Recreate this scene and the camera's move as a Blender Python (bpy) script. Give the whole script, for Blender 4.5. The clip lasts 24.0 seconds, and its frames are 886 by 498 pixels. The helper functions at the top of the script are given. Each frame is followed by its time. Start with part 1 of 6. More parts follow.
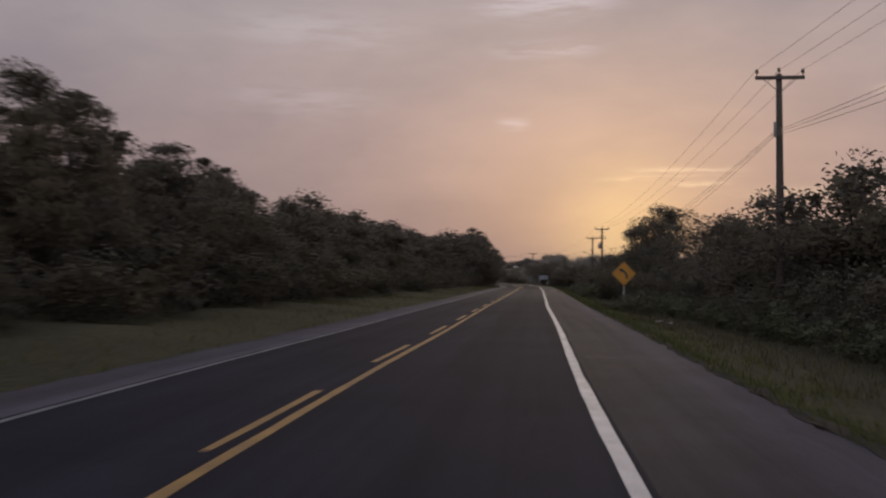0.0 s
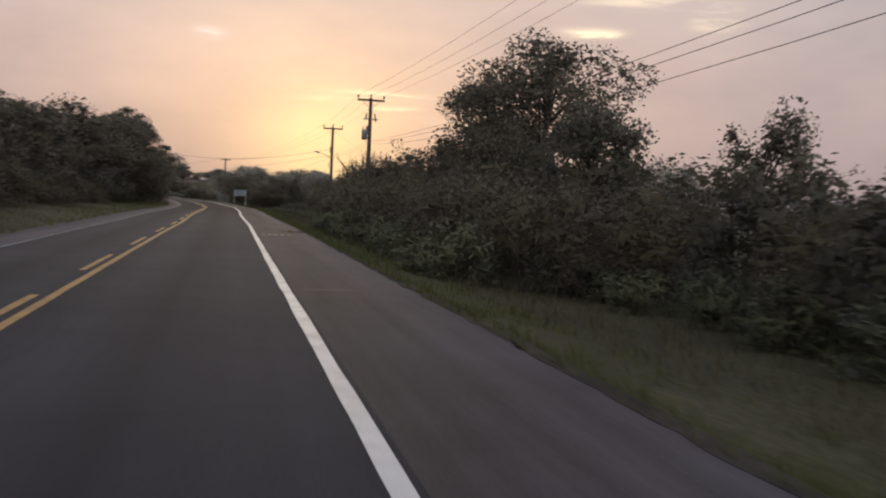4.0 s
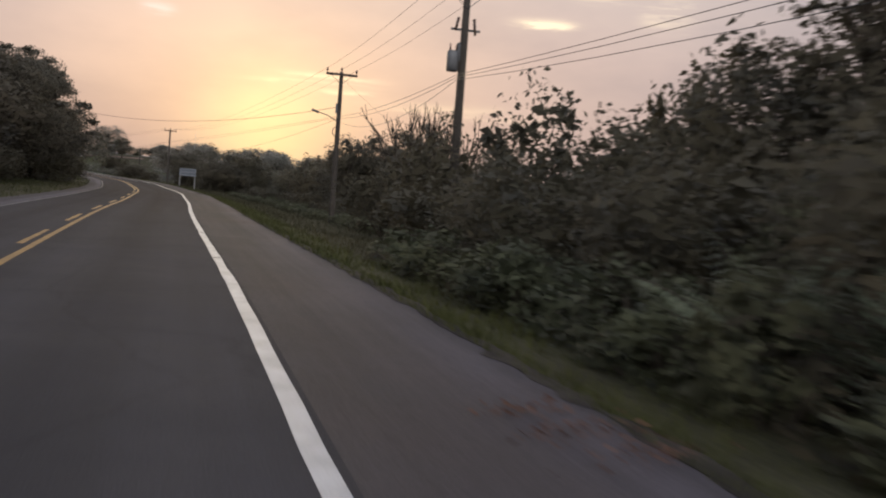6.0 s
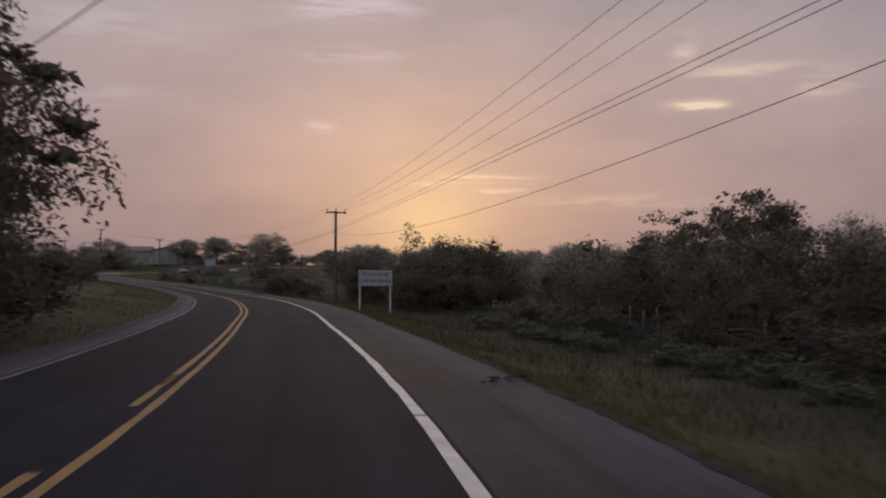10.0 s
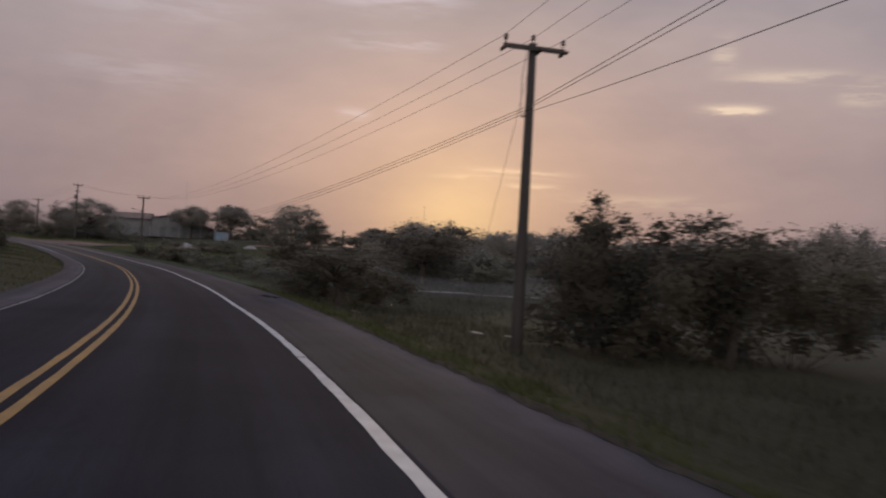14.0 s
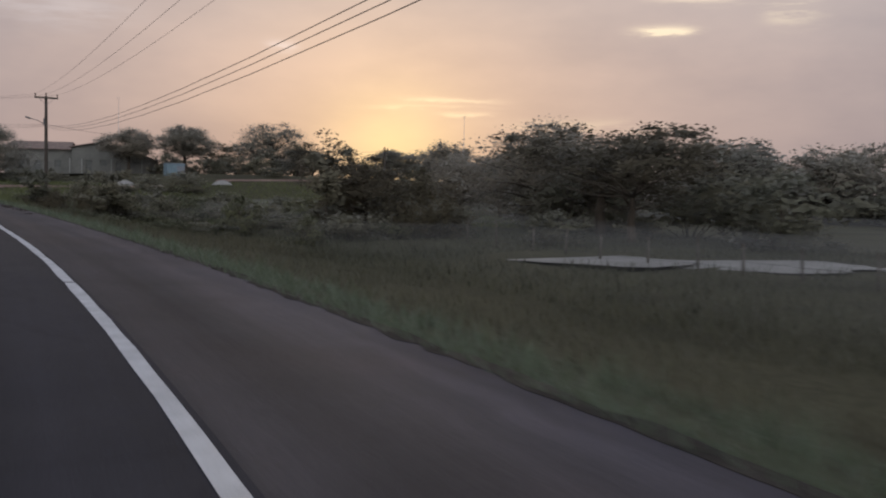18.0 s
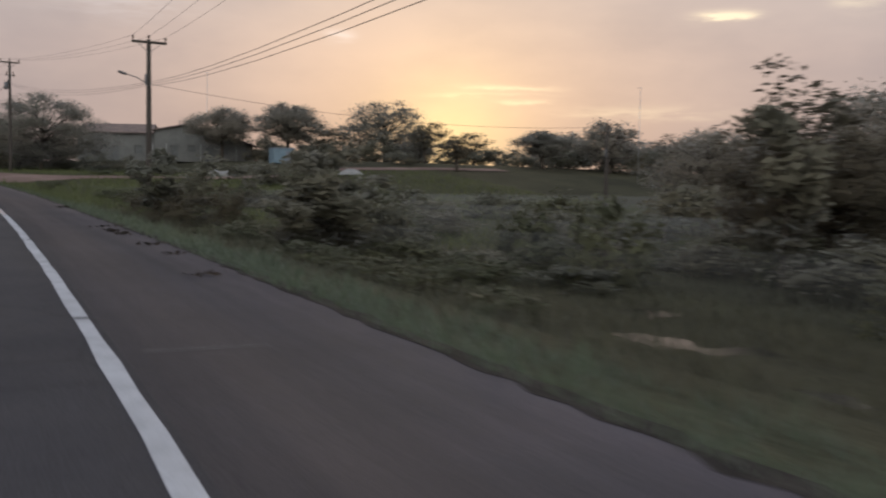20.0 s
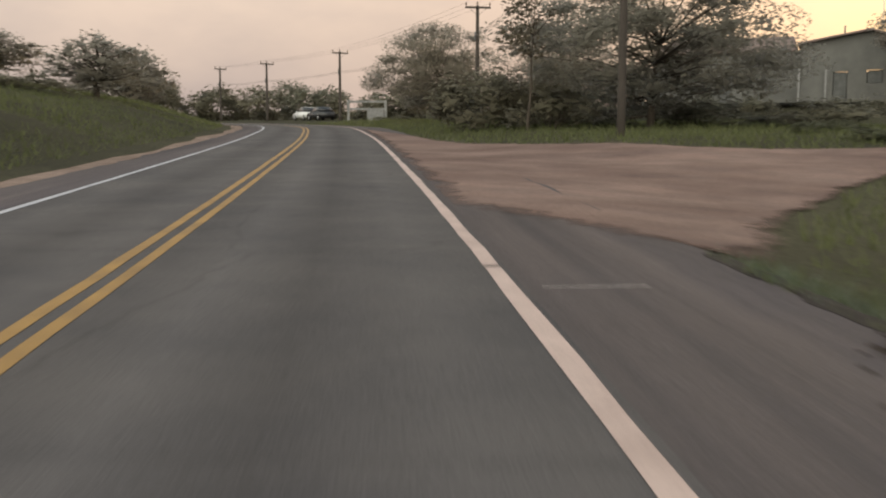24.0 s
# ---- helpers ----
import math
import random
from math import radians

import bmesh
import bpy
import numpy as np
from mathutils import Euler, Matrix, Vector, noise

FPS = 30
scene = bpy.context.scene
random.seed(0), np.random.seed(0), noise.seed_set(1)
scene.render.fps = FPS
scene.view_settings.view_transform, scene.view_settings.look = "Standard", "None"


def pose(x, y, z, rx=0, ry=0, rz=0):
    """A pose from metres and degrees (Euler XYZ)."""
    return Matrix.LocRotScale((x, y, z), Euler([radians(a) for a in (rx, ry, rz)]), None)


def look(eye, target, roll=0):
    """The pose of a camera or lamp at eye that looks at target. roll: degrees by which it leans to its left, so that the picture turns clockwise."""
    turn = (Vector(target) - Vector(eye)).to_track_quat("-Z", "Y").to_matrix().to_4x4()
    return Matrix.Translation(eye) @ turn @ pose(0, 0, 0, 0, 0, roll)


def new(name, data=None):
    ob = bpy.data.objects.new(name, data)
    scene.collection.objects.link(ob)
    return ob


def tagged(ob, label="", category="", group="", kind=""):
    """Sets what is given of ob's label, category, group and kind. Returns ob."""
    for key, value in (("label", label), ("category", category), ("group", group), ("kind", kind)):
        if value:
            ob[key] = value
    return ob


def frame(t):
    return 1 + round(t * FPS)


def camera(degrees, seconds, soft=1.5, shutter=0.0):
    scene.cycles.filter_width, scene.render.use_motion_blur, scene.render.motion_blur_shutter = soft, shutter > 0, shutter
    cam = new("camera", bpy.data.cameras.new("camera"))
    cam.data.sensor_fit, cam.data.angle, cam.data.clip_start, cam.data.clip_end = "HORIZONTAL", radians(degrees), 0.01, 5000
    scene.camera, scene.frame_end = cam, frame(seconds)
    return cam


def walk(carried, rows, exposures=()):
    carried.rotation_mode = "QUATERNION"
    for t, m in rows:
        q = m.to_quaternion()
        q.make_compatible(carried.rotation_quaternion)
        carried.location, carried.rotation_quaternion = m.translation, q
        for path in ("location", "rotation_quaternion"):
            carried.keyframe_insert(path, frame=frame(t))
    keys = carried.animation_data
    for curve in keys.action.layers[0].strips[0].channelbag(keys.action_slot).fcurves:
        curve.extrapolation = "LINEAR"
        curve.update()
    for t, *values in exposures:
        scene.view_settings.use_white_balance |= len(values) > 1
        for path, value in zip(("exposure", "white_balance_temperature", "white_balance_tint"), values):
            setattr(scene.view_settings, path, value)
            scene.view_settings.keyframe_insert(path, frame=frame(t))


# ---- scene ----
cam = camera(49.33, 24.0, soft=2.0, shutter=0.35)

# seconds, x, y, z, pitch, roll, yaw
PATH = [
    (0, -0.25, -0.59, 1.559, 1.78, -0.14, 4.62),
    (0.5, -0.21, 7.36, 1.564, 1.57, 0.10, 0.56),
    (1, -0.11, 15.09, 1.569, 1.36, -1.84, -0.77),
    (1.5, 0.07, 23.18, 1.581, 1.21, -2.00, -2.74),
    (2, 0.16, 31.49, 1.586, 0.77, -2.69, -3.96),
    (2.5, 0.17, 39.21, 1.586, -0.40, -3.90, -4.26),
    (3, 0.20, 47.18, 1.585, -1.14, -3.50, -7.33),
    (4, 0.51, 63.15, 1.604, -2.63, -2.69, -13.47),
    (4.5, 0.68, 71.12, 1.623, -3.37, -2.30, -16.54),
    (5, 0.83, 79.12, 1.632, -3.63, -2.99, -16.26),
    (5.5, 1.00, 87.22, 1.635, -3.64, -4.31, -16.20),
    (6, 1.19, 95.07, 1.640, -3.22, -4.44, -16.53),
    (6.5, 1.33, 102.91, 1.652, -3.92, -4.31, -15.71),
    (7, 1.42, 111.16, 1.644, 1.54, -3.65, -9.94),
    (7.5, 1.51, 119.00, 1.635, 1.69, -2.56, -8.35),
    (8, 1.62, 126.40, 1.638, 0.45, -1.19, -7.72),
    (8.5, 1.72, 134.37, 1.645, 0.38, -0.14, -7.37),
    (9, 1.86, 142.31, 1.653, 0.60, 0.70, -6.37),
    (9.5, 1.88, 150.20, 1.657, 2.69, -0.66, -5.80),
    (10, 1.96, 158.05, 1.656, 2.04, -0.24, -6.89),
    (10.5, 1.96, 166.07, 1.654, 1.07, 0.42, -8.18),
    (11, 1.87, 174.05, 1.641, 0.61, -0.01, -8.14),
    (12, 1.01, 189.88, 1.676, -0.32, -0.85, -8.07),
    (12.5, 0.49, 197.76, 1.713, -0.79, -1.26, -8.03),
    (13, -0.20, 205.26, 1.714, -0.98, -0.17, -10.04),
    (13.5, -0.93, 212.31, 1.752, 1.34, -1.34, -10.35),
    (14, -1.72, 219.25, 1.781, 1.52, -3.27, -5.39),
    (14.5, -2.58, 226.81, 1.817, 1.64, -1.76, -2.59),
    (15, -3.65, 234.17, 1.847, 1.20, -0.41, 0.62),
    (15.5, -4.74, 241.56, 1.852, 0.06, -0.53, 0.81),
    (16, -6.13, 248.92, 1.900, -0.67, 0.39, 1.12),
    (16.5, -7.59, 256.57, 1.913, -1.19, -0.74, 2.95),
    (17, -9.27, 264.13, 1.954, -1.74, 0.19, -5.41),
    (17.5, -11.02, 271.74, 2.037, -2.08, -0.99, -8.84),
    (18, -12.88, 279.24, 2.133, -2.45, -0.98, -9.11),
    (19, -16.87, 294.12, 2.365, -3.20, -0.96, -9.63),
    (19.5, -19.16, 301.45, 2.502, -3.57, -0.95, -9.88),
    (20, -21.61, 308.35, 2.662, -3.20, -0.88, -5.71),
    (20.5, -24.12, 315.28, 2.825, -3.41, -0.98, -3.71),
    (21, -26.82, 322.65, 3.006, -3.98, -2.56, 1.26),
    (21.5, -29.75, 330.03, 3.222, -4.14, -4.28, 4.52),
    (22, -32.82, 337.74, 3.461, -3.76, -4.27, 5.15),
    (22.5, -35.90, 345.07, 3.695, -3.50, -3.66, 7.11),
    (23, -39.17, 352.77, 3.876, -4.82, -2.78, 15.97),
    (23.5, -42.36, 360.37, 4.069, -6.69, 0.27, 22.03),
    (24, -45.85, 367.82, 4.288, -6.79, -0.10, 21.98),
]
EXPOSURES = [(0.0, -0.02, 6200, 8), (2.5, 0.1, 6200, 8), (4.5, 0.70, 6250, 0), (6.5, 0.68, 6250, 0), (7.0, 0.05, 6200, 10),
             (9.0, 0.0, 6150, 11), (10.5, 0.03, 6250, 12), (12.5, 0.12, 6150, 11), (13.0, 0.1, 6150, 10), (13.5, 0.0, 6150, 10), (14.0, 0.0, 6150, 9), (16.5, 0.25, 5950, 2),
             (17.5, 0.38, 6000, 0), (19.5, 0.45, 6050, -2), (21.0, 0.80, 6300, -4), (22.0, 0.66, 6450, -5), (23.0, 1.08, 7150, -7), (24.0, 1.25, 7250, -8)]
walk(cam, [(t, pose(x, y, z, 90 + p, r, w)) for t, x, y, z, p, r, w in PATH], EXPOSURES)

# ---------------------------------------------------------------- sky and sun
SUN_AZ, SUN_EL = radians(6.0), radians(2.9)
SUN_DIR = Vector((math.sin(SUN_AZ) * math.cos(SUN_EL), math.cos(SUN_AZ) * math.cos(SUN_EL), math.sin(SUN_EL)))


def node(tree, kind, **inputs):
    n = tree.nodes.new(kind)
    for key, value in inputs.items():
        n.inputs[key.replace("_", " ")].default_value = value
    return n


def math_node(tree, op, a, b=None, c=None):
    n = tree.nodes.new("ShaderNodeMath")
    n.operation = op
    for i, v in enumerate((a, b, c)):
        if v is None:
            continue
        if isinstance(v, (int, float)):
            n.inputs[i].default_value = v
        else:
            tree.links.new(v, n.inputs[i])
    return n.outputs[0]


def ramp_node(tree, fac, stops):
    n = tree.nodes.new("ShaderNodeValToRGB")
    el = n.color_ramp.elements
    while len(el) < len(stops):
        el.new(0.5)
    for e, (p, c) in zip(el, stops):
        e.position = p
        e.color = (*c, 1) if len(c) == 3 else c
    tree.links.new(fac, n.inputs[0])
    return n.outputs[0]


def mix_rgb(tree, kind, fac, a, b):
    n = tree.nodes.new("ShaderNodeMix")
    n.data_type, n.blend_type = "RGBA", kind
    for sock, v in ((n.inputs[0], fac), (n.inputs[6], a), (n.inputs[7], b)):
        if isinstance(v, (int, float)):
            sock.default_value = v
        elif isinstance(v, tuple):
            sock.default_value = (*v, 1)
        else:
            tree.links.new(v, sock)
    return n.outputs[2]


world = bpy.data.worlds.new("sky")
scene.world = world
world.use_nodes = True
wt = world.node_tree
wt.nodes.clear()
w_out = wt.nodes.new("ShaderNodeOutputWorld")
w_bg = wt.nodes.new("ShaderNodeBackground")
wt.links.new(w_bg.outputs[0], w_out.inputs[0])
w_co = wt.nodes.new("ShaderNodeTexCoord")
sky = wt.nodes.new("ShaderNodeTexSky")
sky.sky_type, sky.sun_disc = "NISHITA", False
sky.sun_elevation, sky.sun_rotation = SUN_EL, SUN_AZ
sky.dust_density = 4.0
w_norm = wt.nodes.new("ShaderNodeVectorMath")
w_norm.operation = "NORMALIZE"
wt.links.new(w_co.outputs["Generated"], w_norm.inputs[0])
w_dot = wt.nodes.new("ShaderNodeVectorMath")
w_dot.operation = "DOT_PRODUCT"
wt.links.new(w_norm.outputs[0], w_dot.inputs[0])
w_dot.inputs[1].default_value = SUN_DIR
w_xyz = wt.nodes.new("ShaderNodeSeparateXYZ")
wt.links.new(w_norm.outputs[0], w_xyz.inputs[0])
# soft overcast by height, brighter and warmer towards the veiled sun
cover = ramp_node(wt, w_xyz.outputs[2], [(0.0, (0.200, 0.155, 0.170)), (0.05, (0.245, 0.190, 0.203)), (0.14, (0.33, 0.250, 0.252)),
                                         (0.30, (0.310, 0.276, 0.296)), (0.55, (0.250, 0.245, 0.290)), (1.0, (0.160, 0.178, 0.255))])
dot_pos = math_node(wt, "MAXIMUM", w_dot.outputs[1], 0.0)
wide = math_node(wt, "POWER", dot_pos, 10.0)
mid = math_node(wt, "POWER", dot_pos, 80.0)
tight = math_node(wt, "POWER", dot_pos, 520.0)
cover = mix_rgb(wt, "ADD", math_node(wt, "MULTIPLY", wide, 1.0), cover, (0.105, 0.055, 0.028))
cover = mix_rgb(wt, "ADD", math_node(wt, "MULTIPLY", mid, 1.0), cover, (0.115, 0.060, 0.006))
cover = mix_rgb(wt, "ADD", math_node(wt, "MULTIPLY", tight, 1.0), cover, (0.29, 0.20, 0.04))
# the unseen sky away from the sun is brightened as added fill light
w_back = wt.nodes.new("ShaderNodeVectorMath")
w_back.operation = "DOT_PRODUCT"
wt.links.new(w_norm.outputs[0], w_back.inputs[0])
w_back.inputs[1].default_value = (-math.sin(SUN_AZ), -math.cos(SUN_AZ), 0.0)
away = math_node(wt, "POWER", math_node(wt, "MAXIMUM", w_back.outputs[1], 0.0), 0.8)
cover = mix_rgb(wt, "ADD", away, cover, (0.88, 0.81, 0.81))
# drawn-out cloud streaks and soft patches
w_map = wt.nodes.new("ShaderNodeMapping")
w_map.inputs["Scale"].default_value = (2.2, 2.2, 5.5)
wt.links.new(w_norm.outputs[0], w_map.inputs[0])
w_n1 = node(wt, "ShaderNodeTexNoise", Scale=1.6, Detail=5.0, Roughness=0.55)
wt.links.new(w_map.outputs[0], w_n1.inputs["Vector"])
patch = ramp_node(wt, w_n1.outputs[0], [(0.36, (0.87, 0.885, 0.92)), (0.62, (1.12, 1.10, 1.07))])
cover = mix_rgb(wt, "MULTIPLY", 1.0, cover, patch)
w_map2 = wt.nodes.new("ShaderNodeMapping")
w_map2.inputs["Scale"].default_value = (3.4, 3.4, 24.0)
wt.links.new(w_norm.outputs[0], w_map2.inputs[0])
w_n2 = node(wt, "ShaderNodeTexNoise", Scale=4.0, Detail=6.0, Roughness=0.6)
wt.links.new(w_map2.outputs[0], w_n2.inputs["Vector"])
w_az = math_node(wt, "ARCTAN2", w_xyz.outputs[0], w_xyz.outputs[1])
w_el = math_node(wt, "ARCSINE", w_xyz.outputs[2])
w_el = math_node(wt, "ADD", w_el, math_node(wt, "MULTIPLY_ADD", w_n2.outputs[0], 0.016, -0.008))
torn = ramp_node(wt, w_n2.outputs[0], [(0.40, (0.15,) * 3), (0.58, (1.35,) * 3)])


def cloud_streak(az, el, wide_az, tall_el, strength):
    """A small drawn-out cloud at an azimuth and a height, in degrees, lit from below."""
    u = math_node(wt, "DIVIDE", math_node(wt, "SUBTRACT", w_az, radians(az)), radians(wide_az))
    v = math_node(wt, "DIVIDE", math_node(wt, "SUBTRACT", w_el, radians(el)), radians(tall_el))
    q = math_node(wt, "ADD", math_node(wt, "POWER", math_node(wt, "ABSOLUTE", u), 3.0), math_node(wt, "MULTIPLY", v, v))
    return math_node(wt, "MULTIPLY", math_node(wt, "EXPONENT", math_node(wt, "MULTIPLY", q, -1.0)), strength)


def add_clouds(base, places, colour):
    for place in places:
        base = mix_rgb(wt, "ADD", math_node(wt, "MULTIPLY", cloud_streak(*place), torn), base, colour)
    return base


# bright torn streaks beside and above the glow, cooler patches higher up
cover = add_clouds(cover, ((21.7, 10.25, 1.7, 0.26, 1.05), (24.6, 12.1, 3.0, 0.38, 0.42), (28.8, 11.2, 1.5, 0.7, 0.45), (21.0, 13.4, 0.7, 0.9, 0.3),
                           (9.2, 6.35, 2.8, 0.16, 0.40), (8.4, 5.9, 3.2, 0.13, 0.36), (10.4, 5.55, 1.7, 0.12, 0.36), (17.0, 4.9, 4.5, 0.40, 0.28)), (0.40, 0.31, 0.16))
cover = add_clouds(cover, ((1.5, 13.5, 2.8, 0.40, 0.8), (-0.5, 9.2, 0.9, 0.30, 0.7), (1.3, 16.2, 4.0, 0.9, 0.9), (-13.0, 10.5, 4.0, 0.9, 0.35), (-12.0, 14.5, 5.0, 1.0, 0.4)), (0.13, 0.13, 0.145))
sky_low = mix_rgb(wt, "MULTIPLY", 1.0, sky.outputs[0], (0.05, 0.05, 0.05))
total = mix_rgb(wt, "ADD", 0.12, cover, sky_low)
wt.links.new(total, w_bg.inputs[0])
w_bg.inputs[1].default_value = 1.0

sun = new("sun", bpy.data.lights.new("sun", "SUN"))
sun.data.energy, sun.data.angle, sun.data.color = 0.6, radians(14), (1.0, 0.74, 0.46)
sun.matrix_world = look((0, 0, 30), Vector((0, 0, 30)) - Vector((SUN_DIR.x, SUN_DIR.y, 0.085)))


# ---------------------------------------------------------------- materials
def material(name, rough=0.8, metal=0.0):
    m = bpy.data.materials.new(name)
    m.use_nodes = True
    b = m.node_tree.nodes["Principled BSDF"]
    b.inputs["Roughness"].default_value, b.inputs["Metallic"].default_value = rough, metal
    return m, m.node_tree, b


def noise_fac(tree, scale, detail=4.0, rough=0.6, stretch=(1, 1, 1), coords="Object"):
    co = tree.nodes.new("ShaderNodeTexCoord")
    mp = tree.nodes.new("ShaderNodeMapping")
    mp.inputs["Scale"].default_value = stretch
    tree.links.new(co.outputs[coords], mp.inputs[0])
    n = node(tree, "ShaderNodeTexNoise", Scale=scale, Detail=detail, Roughness=rough)
    tree.links.new(mp.outputs[0], n.inputs["Vector"])
    return n.outputs[0]


def bump(tree, b, height, strength, distance=0.02):
    n = node(tree, "ShaderNodeBump", Strength=strength, Distance=distance)
    tree.links.new(height, n.inputs["Height"])
    tree.links.new(n.outputs[0], b.inputs["Normal"])


def two_tone(name, dark, light, big, fine, rough=0.85, bump_strength=0.3, metal=0.0, grain=0.35, stretch=(1, 1, 1), gloss=0.5):
    """A surface that varies in large patches and in fine grain."""
    m, t, b = material(name, rough, metal)
    a = ramp_node(t, noise_fac(t, big, 5, 0.6, stretch), [(0.32, dark), (0.68, light)])
    g = noise_fac(t, fine, 3, 0.7)
    speck = ramp_node(t, g, [(0.3, (1 - grain,) * 3), (0.7, (1 + grain,) * 3)])
    t.links.new(mix_rgb(t, "MULTIPLY", 1.0, a, speck), b.inputs["Base Color"])
    bump(t, b, g, bump_strength)
    b.inputs["Specular IOR Level"].default_value = gloss
    return m


def lane_streaks(t, across, run, detail=4.0):
    """Noise drawn out along the road."""
    at = t.nodes.new("ShaderNodeAttribute")
    at.attribute_name = "lane"
    mp = t.nodes.new("ShaderNodeMapping")
    mp.inputs["Scale"].default_value = (across, run, 1)
    t.links.new(at.outputs["Vector"], mp.inputs[0])
    n = node(t, "ShaderNodeTexNoise", Scale=1.0, Detail=detail, Roughness=0.6)
    t.links.new(mp.outputs[0], n.inputs["Vector"])
    return n.outputs[0]


def asphalt_lane():
    """Dark asphalt, a little polished along the wheel tracks, with patched and cracked places."""
    m, t, b = material("asphalt_lane", 0.92)
    b.inputs["Specular IOR Level"].default_value = 0.07
    base = ramp_node(t, noise_fac(t, 0.22, 5, 0.65), [(0.30, (0.0160, 0.0157, 0.0232)), (0.70, (0.0250, 0.0243, 0.0355))])
    at = t.nodes.new("ShaderNodeAttribute")
    at.attribute_name = "across"
    wear = ramp_node(t, at.outputs["Fac"], [(0.0, (1.0,) * 3), (0.12, (1.22,) * 3), (0.25, (0.92,) * 3), (0.38, (1.2,) * 3), (0.5, (0.98,) * 3), (0.60, (1.24,) * 3), (0.72, (0.86,) * 3),
                                            (0.86, (1.16,) * 3), (1.0, (1.0,) * 3)])
    base = mix_rgb(t, "MULTIPLY", 1.0, base, wear)
    base = mix_rgb(t, "MULTIPLY", 1.0, base, ramp_node(t, lane_streaks(t, 2.6, 0.035), [(0.3, (0.80,) * 3), (0.7, (1.22,) * 3)]))
    du = t.nodes.new("ShaderNodeAttribute")
    du.attribute_name = "dust"
    base = mix_rgb(t, "MIX", math_node(t, "MULTIPLY", du.outputs["Fac"], 0.85), base, mix_rgb(t, "MULTIPLY", 1.0, mix_rgb(t, "MULTIPLY", 1.0, (0.113, 0.105, 0.104), ramp_node(t, noise_fac(t, 0.45, 6, 0.7), [(0.3, (0.80, 0.81, 0.83)), (0.7, (1.2, 1.18, 1.15))])), wear))
    g = noise_fac(t, 80, 3, 0.7)
    speck = ramp_node(t, g, [(0.3, (0.55,) * 3), (0.7, (1.45,) * 3)])
    base = mix_rgb(t, "MULTIPLY", 1.0, base, speck)
    vor = node(t, "ShaderNodeTexVoronoi", Scale=0.33)
    vor.feature = "DISTANCE_TO_EDGE"
    co = t.nodes.new("ShaderNodeTexCoord")
    warp = t.nodes.new("ShaderNodeMix")
    warp.data_type = "VECTOR"
    nz = node(t, "ShaderNodeTexNoise", Scale=1.7, Detail=4.0)
    t.links.new(co.outputs["Object"], nz.inputs["Vector"])
    warp.inputs[0].default_value = 0.25
    t.links.new(co.outputs["Object"], warp.inputs[4])
    t.links.new(nz.outputs["Color"], warp.inputs[5])
    t.links.new(warp.outputs[1], vor.inputs["Vector"])
    crack = ramp_node(t, vor.outputs["Distance"], [(0.0, (0.78,) * 3), (0.010, (1.0,) * 3)])
    t.links.new(mix_rgb(t, "MULTIPLY", 0.6, base, crack), b.inputs["Base Color"])
    bump(t, b, g, 0.5, 0.01)
    return m


def asphalt_shoulder(name, pale):
    m, t, b = material(name, 0.85)
    b.inputs["Specular IOR Level"].default_value = 0.10
    base = ramp_node(t, noise_fac(t, 0.35, 5, 0.65), [(0.28, (0.034, 0.032, 0.039)), (0.72, (0.057, 0.053, 0.064))])
    soil = ramp_node(t, noise_fac(t, 0.10, 5, 0.7), [(0.48, (1.0, 1.0, 1.0)), (0.75, (1.12, 0.94, 0.86))])
    base = mix_rgb(t, "MULTIPLY", 1.0, base, soil)
    at = t.nodes.new("ShaderNodeAttribute")
    at.attribute_name = "across"
    base = mix_rgb(t, "MULTIPLY", 1.0, base, ramp_node(t, at.outputs["Fac"], [(0.0, (0.85,) * 3), (0.45, (0.95,) * 3), (0.8, (1.4, 1.4, 1.45)), (1.0, (1.5, 1.48, 1.5))]))
    base = mix_rgb(t, "MULTIPLY", 1.0, base, ramp_node(t, lane_streaks(t, 2.2, 0.05), [(0.28, (0.66, 0.66, 0.68)), (0.72, (1.3, 1.27, 1.27))]))
    base = mix_rgb(t, "MULTIPLY", 1.0, base, (pale, pale, pale))
    du = t.nodes.new("ShaderNodeAttribute")
    du.attribute_name = "dust"
    base = mix_rgb(t, "MIX", math_node(t, "MULTIPLY", du.outputs["Fac"], 0.7), base, mix_rgb(t, "MULTIPLY", 1.0, (0.128, 0.110, 0.106), ramp_node(t, lane_streaks(t, 1.6, 0.045), [(0.3, (0.55, 0.58, 0.62)), (0.7, (1.25, 1.2, 1.18))])))
    g = noise_fac(t, 60, 3, 0.7)
    t.links.new(mix_rgb(t, "MULTIPLY", 1.0, base, ramp_node(t, g, [(0.3, (0.6,) * 3), (0.7, (1.4,) * 3)])), b.inputs["Base Color"])
    bump(t, b, g, 0.6, 0.012)
    return m


ASPHALT = asphalt_lane()
SHOULDER = asphalt_shoulder("asphalt_shoulder", 1.0)
PALE_SHOULDER = asphalt_shoulder("pale_asphalt_shoulder", 1.45)
WHITE_PAINT = two_tone("worn_white_paint", (0.34, 0.34, 0.37), (0.52, 0.52, 0.56), 3.0, 60, 0.6, 0.3, grain=0.18)
DUSTY_PAINT = two_tone("dusty_white_paint", (0.40, 0.30, 0.27), (0.56, 0.43, 0.39), 1.5, 40, 0.7, 0.3, grain=0.2)
SCUFFED_PAINT = two_tone("scuffed_white_paint", (0.37, 0.32, 0.32), (0.54, 0.475, 0.47), 1.5, 40, 0.7, 0.3, grain=0.2)
